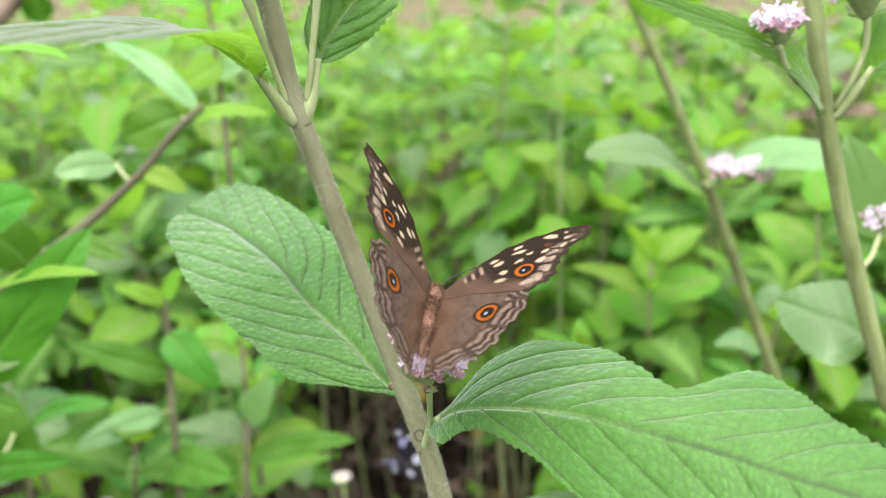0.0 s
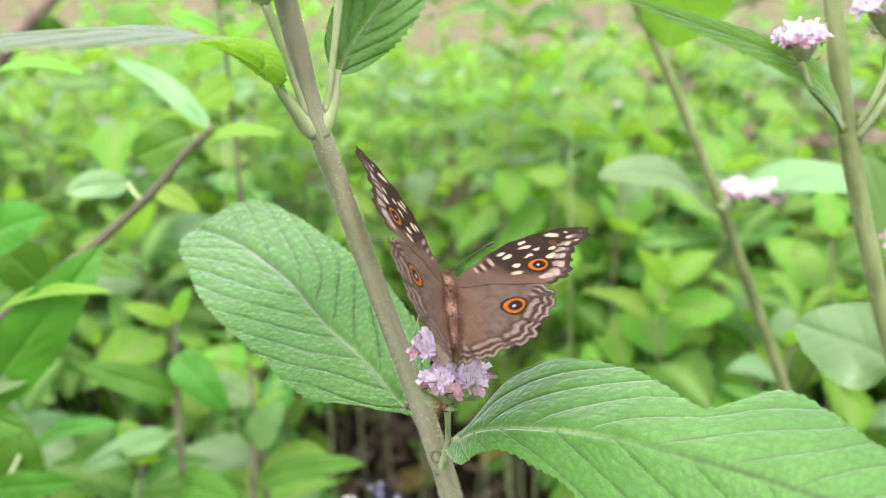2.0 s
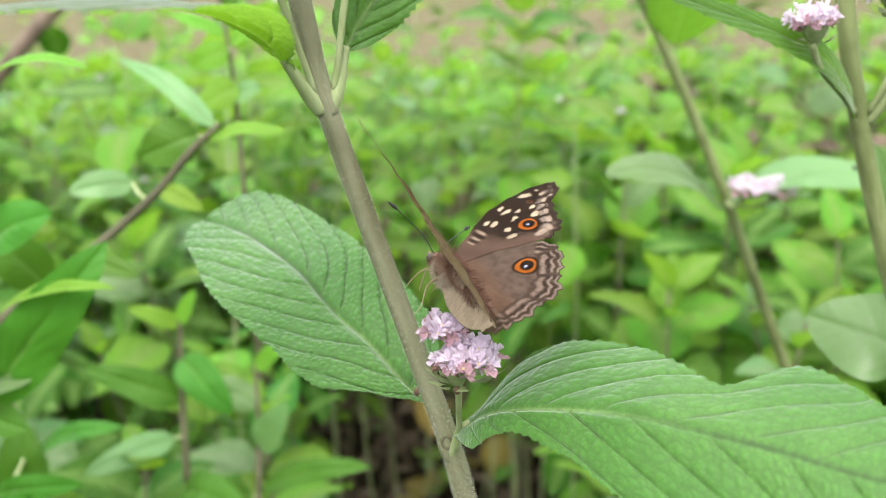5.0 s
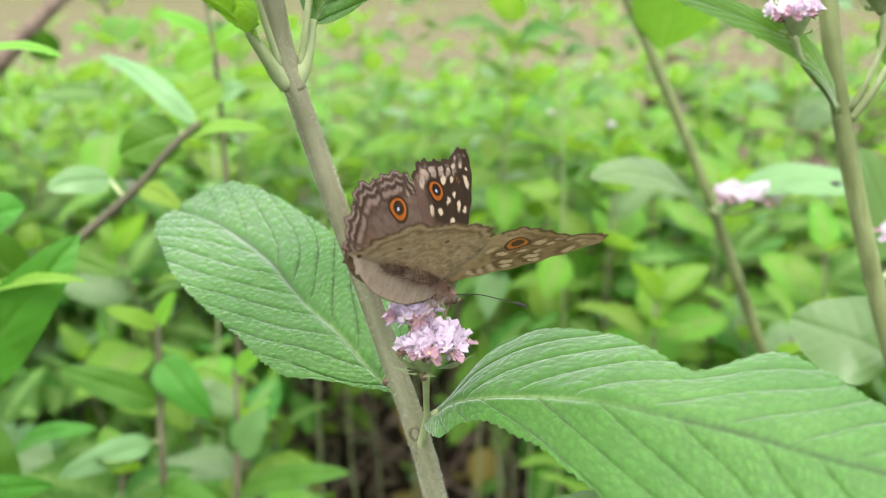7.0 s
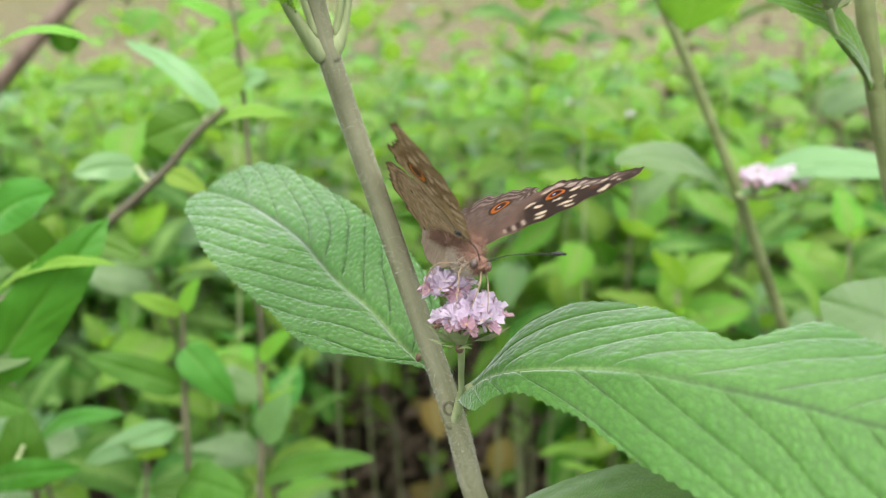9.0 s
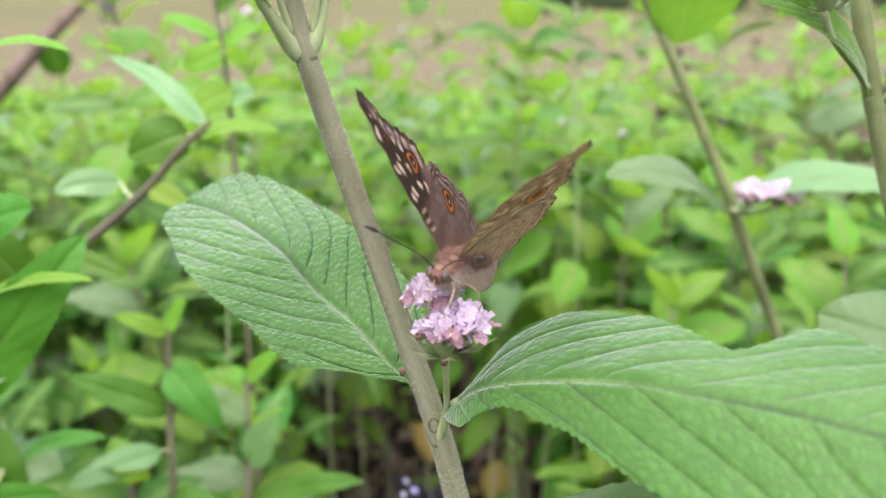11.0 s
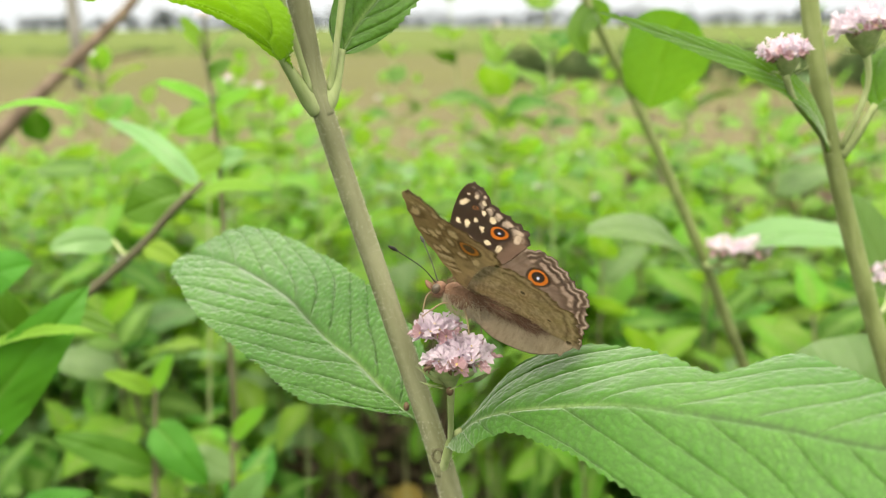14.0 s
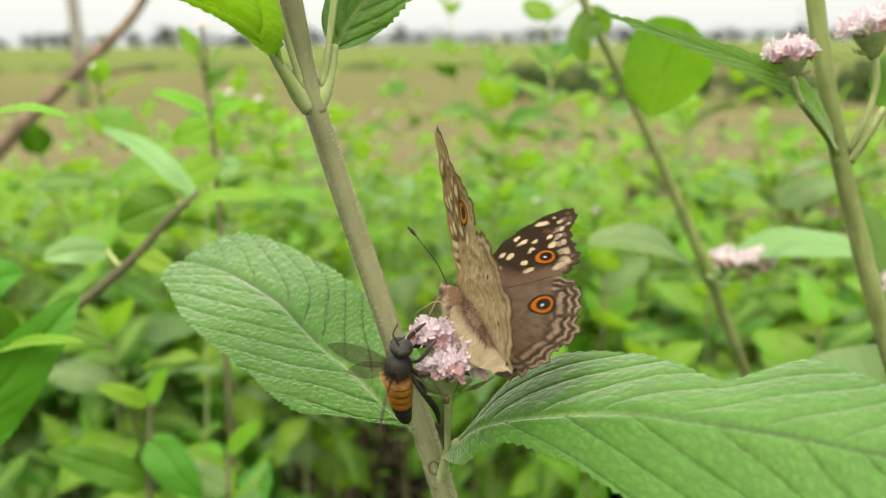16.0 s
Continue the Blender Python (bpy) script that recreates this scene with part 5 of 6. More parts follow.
def build_daisy():
    d = new("wild_daisy")
    d.location = (-0.1009, 0.50, 0)
    tagged(d, "small wild daisy with white petals and yellow centre", "flower")
    put("stalk", tube("stalk", [(0.02, 0.01, 0), (0.012, 0.0, 0.25), (0, 0, 0.4375)], [0.0012, 0.001, 0.0009], MAT_PETIOLE, 10, 6), d)
    put("disc", mesh_of("disc", *ball_data((0, -0.0008, 0.4380), (0.0026, 0.0026, 0.0016), 6, 10), MAT_THROAT), d)
    for k in range(6):
        a = k * math.pi / 3 + 0.2
        c, s = math.cos(a), math.sin(a)
        pts = [(0.002 * c, 0.002 * s, 0.4378), (0.005 * c - 0.002 * s, 0.005 * s + 0.002 * c, 0.4388), (0.007 * c, 0.007 * s, 0.4380), (0.005 * c + 0.002 * s, 0.005 * s - 0.002 * c, 0.4388)]
        put("petal", mesh_of("petal", pts, [(0, 1, 2, 3)], MAT_WHITE), d)


# ---- butterflies ----
MM = 0.001


def smoothstep(a, b, x):
    t = np.clip((x - a) / (b - a), 0, 1)
    return t * t * (3 - 2 * t)


def spots_mask(u, v, spots, soft=0.22):
    m = np.zeros_like(u)
    for x, y, rx, ry, ang in spots:
        c, s = math.cos(radians(ang)), math.sin(radians(ang))
        du, dv = u - x, v - y
        a, b = (du * c + dv * s) / rx, (-du * s + dv * c) / ry
        m = np.maximum(m, 1 - smoothstep(1 - soft, 1 + soft, (np.abs(a) ** 2.6 + np.abs(b) ** 2.6) ** (1 / 2.6)))
    return m


def lay(base, col, m):
    return base * (1 - m[:, None]) + np.array(col)[None, :] * m[:, None]


def eye_spot(c, u, v, x, y, r, pupil=True, ring=(0.50, 0.135, 0.010)):
    d = np.hypot(u - x, v - y)
    d = d * (1 + 0.06 * np.sin(3 * np.arctan2(v - y, u - x) + x))
    c = lay(c, (0.020, 0.012, 0.010), 1 - smoothstep(r * 1.16, r * 1.34, d))
    c = lay(c, ring, 1 - smoothstep(r * 0.90, r * 1.02, d))
    d2 = np.hypot((u - x - 0.08 * r), v - y)
    c = lay(c, (0.012, 0.008, 0.010), 1 - smoothstep(r * 0.58, r * 0.70, d2))
    if pupil:
        c = lay(c, (0.62, 0.66, 0.85), 1 - smoothstep(r * 0.10, r * 0.20, np.hypot(u - x + 0.05 * r, v - y + 0.05 * r)))
    return c


FORE_SPOTS = [(18.4, 14.2, 1.5, 0.75, -20), (21.4, 13.0, 0.7, 0.55, 0), (21.0, 14.7, 0.45, 0.35, 0), (20.8, 11.0, 0.75, 0.6, 40), (19.6, 9.3, 0.7, 0.55, 40), (17.8, 9.8, 0.75, 0.55, 30), (17.2, 7.6, 1.15, 0.85, 35),
              (12.6, 12.6, 1.05, 0.6, 35), (13.1, 11.0, 1.45, 0.6, 25), (15.0, 10.1, 0.75, 0.5, 20), (13.4, 8.1, 1.0, 0.55, 30), (8.6, 10.0, 1.0, 0.6, 35), (9.6, 8.7, 1.2, 0.75, 35),
              (10.9, 5.7, 0.95, 0.75, 30), (10.9, 3.3, 1.35, 0.70, 5)]


def wave_noise(u, v, k, s):
    return np.array([noise.noise(Vector((a * k, b * k, s))) for a, b in zip(u, v)])


def fore_upper(u, v, d, outer):
    n = wave_noise(u, v, 0.9, 1.0)
    dark = smoothstep(6.5, 10.5, u + 0.55 * v - 2.5 + n) * smoothstep(1.0, 4.4, v + 0.20 * (u - 12) + 0.6 * n)
    c = lay(np.tile([0.150, 0.095, 0.072], (len(u), 1)), (0.026, 0.015, 0.012), dark)
    bars = spots_mask(u, v, [(7.4, 8.4, 0.45, 1.9, 20), (5.9, 7.4, 0.38, 1.6, 20), (4.6, 6.6, 0.32, 1.3, 20), (9.2, 6.6, 0.8, 0.5, 0), (9.6, 4.9, 0.7, 0.7, 0)], 0.3)
    c = lay(c, (0.030, 0.018, 0.015), bars)
    c = lay(c, (0.46, 0.36, 0.27), spots_mask(u, v, [(6.6, 7.9, 0.32, 1.3, 20), (5.2, 7.0, 0.28, 1.1, 20), (3.9, 6.2, 0.22, 0.9, 20)], 0.3))
    c = lay(c, (0.72, 0.60, 0.42), spots_mask(u + 0.45 * n, v + 0.35 * wave_noise(u, v, 1.3, 3.0), [(x, y, rx * 0.8, ry * 0.74, a) for x, y, rx, ry, a in FORE_SPOTS], 0.28))
    c = lay(c, (0.56, 0.44, 0.34), spots_mask(u, v, [(19.2, 7.1, 0.75, 0.45, 60), (18.5, 4.7, 0.9, 0.6, 70), (17.4, 2.2, 1.0, 0.6, 80), (15.6, 1.6, 1.3, 0.6, 10), (22.6, 11.6, 0.5, 0.4, 0)], 0.35))
    cells = smoothstep(0.25, 0.6, np.abs(np.sin(v * 1.55 + 0.4 * n)))
    c = lay(c, (0.42, 0.33, 0.26), outer * cells * np.exp(-np.abs((d - 2.3 - 0.35 * n) / 0.55) ** 3) * (1 - 0.45 * smoothstep(9, 14, v)) * 0.85)
    c = lay(c, (0.05, 0.032, 0.027), outer * (1 - smoothstep(0.35, 0.9, d)))
    c = lay(c, (0.36, 0.28, 0.22), outer * cells * np.exp(-((d - 1.15 - 0.25 * n) / 0.22) ** 2) * 0.55)
    c = lay(c, (0.05, 0.034, 0.028), (1 - smoothstep(0.04, 0.14, np.abs(np.sin(np.arctan2(v - 3.5, u + 2) * 9)))) * smoothstep(4, 8, u) * 0.35)
    c = eye_spot(c, u, v, 14.7, 5.1, 1.75)
    c = lay(c, (0.42, 0.15, 0.04), (1 - smoothstep(0.5, 0.7, np.hypot(u - 18.1, v - 11.7))) * 0.6)
    c = lay(c, (0.015, 0.01, 0.01), 1 - smoothstep(0.28, 0.45, np.hypot(u - 18.1, v - 11.7)))
    return c


def hind_upper(u, v, d, outer):
    n = wave_noise(u, v, 0.8, 4.0)
    c = lay(np.tile([0.168, 0.122, 0.098], (len(u), 1)), (0.115, 0.078, 0.060), smoothstep(-0.2, 0.5, n))
    c = lay(c, (0.19, 0.112, 0.074), 1 - smoothstep(1.4, 5.4, u + 0.6 * n))
    c = lay(c, (0.30, 0.235, 0.165), 1 - smoothstep(-2.6, -1.6, u))
    ang = np.arctan2(v + 4, u)
    sc = 0.55 * np.abs(np.sin(ang * 6.5)) - 0.1 + 0.16 * n + 0.14 * wave_noise(u, v, 1.9, 21.0)
    for d0, w, col, a in ((3.45, 0.36, (0.06, 0.036, 0.030), 0.9), (2.60, 0.42, (0.36, 0.27, 0.215), 0.85), (1.80, 0.36, (0.035, 0.021, 0.018), 1.0), (1.25, 0.20, (0.42, 0.33, 0.27), 0.85), (0.80, 0.30, (0.035, 0.021, 0.018), 1.0), (0.30, 0.17, (0.46, 0.37, 0.30), 0.8), (0.05, 0.16, (0.06, 0.04, 0.03), 0.9)):
        c = lay(c, col, outer * a * np.exp(-np.abs((d - d0 - sc * min(1.0, d0 / 2)) / w) ** 3))
    ray = 1 - smoothstep(0.10, 0.34, np.abs(np.sin(ang * 6.5 + 0.15 * n)))
    c = lay(c, (0.045, 0.028, 0.023), outer * ray * (1 - smoothstep(2.9, 3.5, d)) * 0.9)
    c = lay(c, (0.075, 0.048, 0.040), (1 - smoothstep(0.03, 0.12, np.abs(np.sin(ang * 6.5)))) * smoothstep(3.0, 6.0, np.hypot(u, v + 4)) * 0.45)
    fibre = wave_noise(np.hypot(u, v - 2) * 0.18, np.arctan2(v - 2, u) * 14, 1.5, 43.0) + 0.7 * wave_noise(u, v, 2.6, 41.0)
    c = lay(c, (0.078, 0.052, 0.042), smoothstep(0.0, 0.6, fibre) * 0.5)
    c = lay(c, (0.22, 0.165, 0.135), smoothstep(0.15, 0.7, -fibre) * 0.35)
    c = eye_spot(c, u, v, 9.3, -5.5, 1.88)
    c = lay(c, (0.06, 0.035, 0.03), np.exp(-((np.hypot(u - 4.5, v + 11.3) - 0.55) / 0.16) ** 2) * 0.8)
    c = lay(c, (0.06, 0.035, 0.03), (1 - smoothstep(0.15, 0.3, np.hypot(u - 4.5, v + 11.3))) * 0.8)
    return c


def fore_under(u, v, d, outer):
    n = wave_noise(u, v, 0.7, 7.0)
    n2 = wave_noise(u, v, 2.2, 9.0)
    u2, v2 = u + 0.5 * n2, v + 0.4 * wave_noise(u, v, 1.4, 19.0)
    c = lay(np.tile([0.41, 0.31, 0.175], (len(u), 1)), (0.19, 0.132, 0.07), smoothstep(-0.1, 0.45, n) * 0.85)
    c = lay(c, (0.27, 0.19, 0.10), smoothstep(6, 11, u) * 0.55)
    marks = [(x, y, rx * 0.92, ry * 1.0, a) for x, y, rx, ry, a in FORE_SPOTS]
    c = lay(c, (0.11, 0.07, 0.035), spots_mask(u2, v2, [(x - 0.2, y - 0.35, rx * 1.6, ry * 1.9, a) for x, y, rx, ry, a in marks], 0.4) * 0.95)
    c = lay(c, (0.68, 0.57, 0.40), spots_mask(u2, v2, marks + [(6.8, 8.3, 0.4, 1.5, 20), (5.2, 7.2, 0.4, 1.3, 20), (3.8, 6.2, 0.35, 1.0, 20)], 0.35) * 0.92)
    c = lay(c, (0.07, 0.042, 0.025), spots_mask(u2, v2, [(7.6, 8.2, 0.22, 1.5, 20), (6.0, 7.4, 0.20, 1.4, 20), (4.5, 6.5, 0.18, 1.1, 20), (12.0, 3.9, 0.9, 0.3, 20)], 0.35) * 0.9)
    c = lay(c, (0.62, 0.50, 0.33), (1 - smoothstep(2.0, 5.0, v)) * 0.5)
    c = lay(c, (0.60, 0.48, 0.31), smoothstep(19.5, 21.5, u + 0.5 * n) * 0.45)
    c = lay(c, (0.07, 0.043, 0.027), outer * (1 - smoothstep(0.25, 0.7, d + 0.2 * n2)))
    c = lay(c, (0.13, 0.08, 0.045), outer * np.exp(-((d - 1.8 - 0.6 * n2) / 0.4) ** 2) * 0.7)
    return eye_spot(c, u, v, 14.6, 4.8, 1.75, False, (0.52, 0.19, 0.015))


def hind_under(u, v, d, outer):
    n = wave_noise(u, v, 0.55, 11.0)
    n2 = wave_noise(u, v, 1.6, 13.0)
    n3 = wave_noise(u, v, 0.25, 17.0)
    c = lay(np.tile([0.40, 0.315, 0.200], (len(u), 1)), (0.24, 0.175, 0.105), smoothstep(-0.1, 0.4, n) * 0.7)
    c = lay(c, (0.75, 0.63, 0.43), smoothstep(0.05, 0.4, n2) * 0.35)
    c = lay(c, (0.40, 0.30, 0.17), smoothstep(0.0, 0.3, n3) * 0.4)
    ang = np.arctan2(v + 3, u + 1)
    rad = np.hypot(u + 1, v + 3)
    zig = 0.55 * np.abs(((ang * 3.1) % 1.0) * 2 - 1) + 0.7 * n2
    for r0, w, a in ((3.2, 0.22, 0.6), (4.9, 0.24, 0.75), (6.6, 0.18, 0.5), (8.2, 0.28, 0.85), (9.8, 0.2, 0.55), (11.6, 0.24, 0.65)):
        c = lay(c, (0.72, 0.60, 0.42), np.exp(-((rad - r0 - 0.45 - zig) / (w * 1.3)) ** 2) * a * 0.7)
        c = lay(c, (0.12, 0.075, 0.035), np.exp(-((rad - r0 - zig) / (w * 1.15)) ** 2) * a * 0.55 * (0.6 + 0.4 * np.sign(n)))
    c = lay(c, (0.70, 0.58, 0.42), outer * np.exp(-((d - 1.1) / 0.25) ** 2) * 0.6)
    c = lay(c, (0.10, 0.064, 0.034), outer * np.exp(-((d - 1.7 - 0.4 * np.abs(np.sin(ang * 6.5))) / 0.26) ** 2) * 0.85)
    c = lay(c, (0.055, 0.034, 0.022), outer * (1 - smoothstep(0.35, 0.8, d + 0.25 * n2)) * 0.95)
    c = lay(c, (0.39, 0.32, 0.23), 1 - smoothstep(0.2, 1.8, u + 0.5 * n2))
    streak = wave_noise(u * 0.2, v, 2.4, 31.0) + 0.6 * wave_noise(u * 0.15, v, 5.0, 33.0)
    c = lay(c, (0.15, 0.105, 0.065), smoothstep(0.05, 0.55, streak) * 0.34)
    c = lay(c, (0.50, 0.41, 0.29), smoothstep(0.1, 0.6, -streak) * 0.45)
    for x, y, r in ((9.5, -5.9, 0.46), (4.5, -11.3, 0.42), (0.2, -15.6, 0.5)):
        c = lay(c, (0.62, 0.50, 0.33), (1 - smoothstep(r * 1.4, r * 2.0, np.hypot(u - x, v - y))) * 0.5)
        c = lay(c, (0.015, 0.010, 0.010), 1 - smoothstep(r * 0.8, r * 1.15, np.hypot(u - x, v - y)))
    return c


FORE_EDGE = [(0.0, 5.2), (3.7, 8.3), (9.0, 12.4), (12.0, 13.9), (16.4, 15.3), (20.7, 16.2), (24.0, 16.2), (25.2, 14.5), (24.3, 12.3), (22.3, 10.4), (21.1, 7.8), (20.3, 5.0), (19.9, 2.6), (18.6, 0.6), (16.0, -0.6), (12.5, -0.2), (8.0, 1.0), (3.0, 2.0), (-0.4, 2.6)]
HIND_EDGE = [(-0.6, 3.6), (4.5, 3.0), (10.0, 1.6), (13.6, -0.3), (15.6, -2.2), (16.1, -4.8), (15.0, -7.8), (13.4, -10.3), (12.2, -11.9), (11.2, -14.6), (8.6, -15.6), (6.4, -16.0), (4.4, -17.2), (2.2, -16.9), (0.2, -17.4), (-2.2, -15.0), (-4.6, -10.5), (-5.2, -5.0), (-3.6, 0.8)]


def wing_mesh(name, edge, centre, outer_from, outer_to, upper, under, side, rings=44, per=15, paint=None):
    """A thin cambered wing in mm: u outwards, v to the head; an upper and an under sheet, each with its own pattern."""
    loop = edge + [edge[0]]
    pts = smooth_path(loop, per * len(edge) + 1)[:-1]
    n = len(pts)
    idx = np.arange(n) / per
    on = ((idx >= outer_from) & (idx <= outer_to)).astype(float)
    cen = np.array(centre, float)
    tooth = 0.30 * np.sin(idx * math.pi * 1.9) + 0.14 * np.sin(idx * math.pi * 4.3)
    out = pts - cen
    out *= (1 + on * tooth / np.linalg.norm(out, axis=1))[:, None]
    s = (np.arange(1, rings + 1) / rings) ** 0.80
    P = np.vstack([cen[None, :]] + [cen + out * k for k in s])
    border = cen + out
    dist = np.full(len(P), 99.0)
    onw = np.zeros(len(P))
    for k in range(n):
        dd = np.hypot(P[:, 0] - border[k, 0], P[:, 1] - border[k, 1])
        better = dd < dist
        dist[better] = dd[better]
        onw[better] = on[k]
    u, v = P[:, 0], P[:, 1]
    camber = 0.55 * np.sin(np.clip(u / 22, -0.2, 1.1) * math.pi) + 0.10 * np.sin(u * 1.1 + v * 0.7)
    camber = camber + np.where(u < 0, 0.80 * u, 0.0)
    across = np.where(u < 0, 0.55 * u, u)
    cols = np.vstack([upper(u, v, dist, onw) * 0.63, under(u, v, dist, onw) * np.array([1.0, 0.97, 0.97])])
    verts = [(side * a * MM, b * MM, (c + 0.035) * MM) for a, b, c in zip(across, v, camber)] + [(side * a * MM, b * MM, (c - 0.035) * MM) for a, b, c in zip(across, v, camber)]
    faces = []
    N = len(P)

    def quad(*q):
        faces.append(q if side > 0 else q[::-1])
    for k in range(n):
        k2 = (k + 1) % n
        quad(0, 1 + k2, 1 + k)
        quad(N, N + 1 + k, N + 1 + k2)
        for i in range(rings - 1):
            a, b = 1 + i * n, 1 + (i + 1) * n
            quad(a + k, a + k2, b + k2, b + k)
            quad(N + a + k2, N + a + k, N + b + k, N + b + k2)
        e = 1 + (rings - 1) * n
        quad(e + k, e + k2, N + e + k2, N + e + k)
    me = mesh_of(name, verts, faces, paint or MAT_WING)
    at = me.attributes.new("pattern", 'FLOAT_COLOR', 'POINT')
    at.data.foreach_set("color", np.c_[cols, np.ones(len(cols))].ravel().astype(np.float32))
    return me


def scaled(data, k=MM):
    v, f = data
    return [tuple(c * k for c in p) for p in v], f


def fur_on(name, balls, num, length, mat, seed, bend):
    rng = random.Random(seed)
    P, N = [], []
    for c, r in balls:
        for _ in range(num):
            d = np.array([rng.gauss(0, 1) for _ in range(3)])
            d /= np.linalg.norm(d)
            P.append(np.array(c) + d * np.array(r) * 0.95)
            N.append(d / np.array(r) * min(r))
    v, f = fuzz_data(P, N, length, 0.035, rng, 0.5, np.array(bend))
    return mesh_of(name, *scaled((v, f)), mat, False)


def ringed_body(y0, length, z0, sag, r0, rings, per=6, segs=16):
    """A tapered ringed abdomen as one skin, in mm."""
    verts, faces = [], []
    n = rings * per
    for i in range(n + 1):
        t = i / n
        r = r0 * (math.sin(math.pi * min(0.5, 0.12 + 2.2 * t)) ** 0.7) * (1 - 0.62 * t ** 1.7) * (0.05 + 0.95 * min(1.0, (1 - t) * 9)) ** 0.5
        r *= 0.95 + 0.07 * math.sin(math.pi * ((t * rings) % 1.0))
        for k in range(segs):
            a = 2 * math.pi * k / segs
            verts.append((r * math.cos(a), y0 - length * t, z0 + sag * t * t + r * math.sin(a)))
    for i in range(n):
        for k in range(segs):
            k2 = (k + 1) % segs
            faces.append((i * segs + k, i * segs + k2, (i + 1) * segs + k2, (i + 1) * segs + k))
    faces.append(tuple(range(segs))[::-1])
    faces.append(tuple(n * segs + k for k in range(segs)))
    return verts, faces


def build_butterfly():
    b = new("butterfly")
    tagged(b, "brown butterfly with orange eyespots and cream-spotted wings on a flower", "butterfly")
    put("thorax", mesh_of("thorax", *scaled(merged([ball_data((0, 3.6, -1.9), (2.0, 3.6, 2.2), 12, 16), ball_data((0, 1.0, -1.6), (1.6, 2.4, 1.8), 10, 14)])), MAT_FUR), b)
    put("fur", fur_on("fur", [((0, 3.6, -0.8), (1.9, 3.7, 1.8)), ((0, 0.2, -0.6), (1.6, 3.2, 1.4))], 1500, 1.4, MAT_FUR, 2, (0, -0.7, 0.1)), b, None, "soft brown fur of the thorax", "stuff")
    put("fur", fur_on("fur", [((0, 3.2, -2.6), (2.15, 3.8, 2.3)), ((0, 0.4, -2.3), (1.8, 2.8, 1.9))], 2600, 1.1, MAT_FUR_TAN, 3, (0, -0.5, -0.6)), b, None, "pale tan fur under the thorax", "stuff")
    put("abdomen", mesh_of("abdomen", *scaled(ringed_body(0.6, 12.6, -0.5, -0.2, 1.15, 9)), [MAT_FUR]), b, None, "slim brown ringed abdomen")
    put("fur", fur_on("fur", [((0, -3.0, -0.2), (3.2, 5.0, 1.2)), ((0, -8.0, -0.4), (1.9, 3.8, 0.9))], 1800, 1.8, MAT_FUR, 7, (0, -1.2, 0.1)), b, None, "soft brown fur along the abdomen", "stuff")
    put("head", mesh_of("head", *scaled(ball_data((0, 7.9, -2.7), (1.45, 1.25, 1.45), 10, 14)), MAT_FUR), b)
    put("fur", fur_on("fur", [((0, 8.0, -2.8), (1.3, 1.3, 1.4))], 500, 0.7, MAT_FUR, 5, (0, 0.3, -0.2)), b, None, "brown fur of the head", "stuff")
    for s in (-1, 1):
        put("eye", mesh_of("eye", *scaled(ball_data((s * 1.12, 8.2, -2.6), (0.72, 0.8, 0.9), 8, 12)), MAT_EYE), b)
        put("palp", mesh_of("palp", *scaled(tube_data([(s * 0.4, 8.8, -3.2), (s * 0.5, 9.9, -2.9), (s * 0.4, 10.7, -2.4)], [0.32, 0.38, 0.1], 7, 7)), MAT_FUR), b)
        an = put("antenna", mesh_of("antenna", *scaled(tube_data([(s * 0.5, 8.7, -1.9), (s * 3.0, 11.6, 0.0), (s * 7.4, 15.6, 1.6)], [0.11, 0.09, 0.09], 14, 6)), MAT_BLACK), b)
        put("club", mesh_of("club", *scaled(tube_data([(s * 7.3, 15.5, 1.58), (s * 8.0, 16.1, 1.8), (s * 9.0, 16.9, 2.0)], [0.10, 0.36, 0.16], 7, 8)), MAT_BLACK), an)
        for (y, fy, fx) in ((4.6, 8.0, 2.6), (2.4, -1.5, 4.4)):
            put("leg", mesh_of("leg", *scaled(tube_data([(s * 0.9, y, -3.4), (s * fx * 0.9, (y + fy) / 2, -4.4), (s * fx, fy, -7.6), (s * fx * 1.05, fy + 0.5, -9.6)], [0.17, 0.13, 0.09, 0.06], 14, 6)), MAT_LIMB), b)
    put("proboscis", mesh_of("proboscis", *scaled(tube_data([(0, 8.8, -3.4), (0, 9.4, -5.0), (0, 8.8, -7.6), (0, 8.2, -9.4)], [0.17, 0.13, 0.11, 0.08], 12, 6)), MAT_LIMB), b)
    wings = {}
    for s, key in ((1, "r"), (-1, "l")):
        wings["f" + key] = put("forewing", wing_mesh("forewing", FORE_EDGE, (11.5, 7.2), 6.2, 14.2, fore_upper, fore_under, s), b, None, "dark brown forewing with cream spots and an orange eyespot")
        wings["h" + key] = put("hindwing", wing_mesh("hindwing", HIND_EDGE, (6.0, -6.0), 3.2, 15.0, hind_upper, hind_under, s), b, None, "brown hindwing with banded scalloped edge and an orange eyespot")
    return b, wings


def dark_upper(u, v, d, outer):
    c = np.tile([0.010, 0.010, 0.018], (len(u), 1))
    c = lay(c, (0.70, 0.72, 0.85), spots_mask(u, v, [(15.5, 12.6, 1.8, 1.0, 50), (17.5, 5.0, 1.6, 1.3, 0), (11.0, 7.5, 2.3, 1.7, 30)], 0.2))
    return lay(c, (0.10, 0.10, 0.45), spots_mask(u, v, [(11.0, 7.5, 3.0, 2.4, 30)], 0.4) * 0.35)


def dark_hind(u, v, d, outer):
    c = np.tile([0.012, 0.010, 0.016], (len(u), 1))
    return lay(c, (0.70, 0.72, 0.88), spots_mask(u, v, [(7.5, -5.5, 2.6, 2.2, 0)], 0.2))


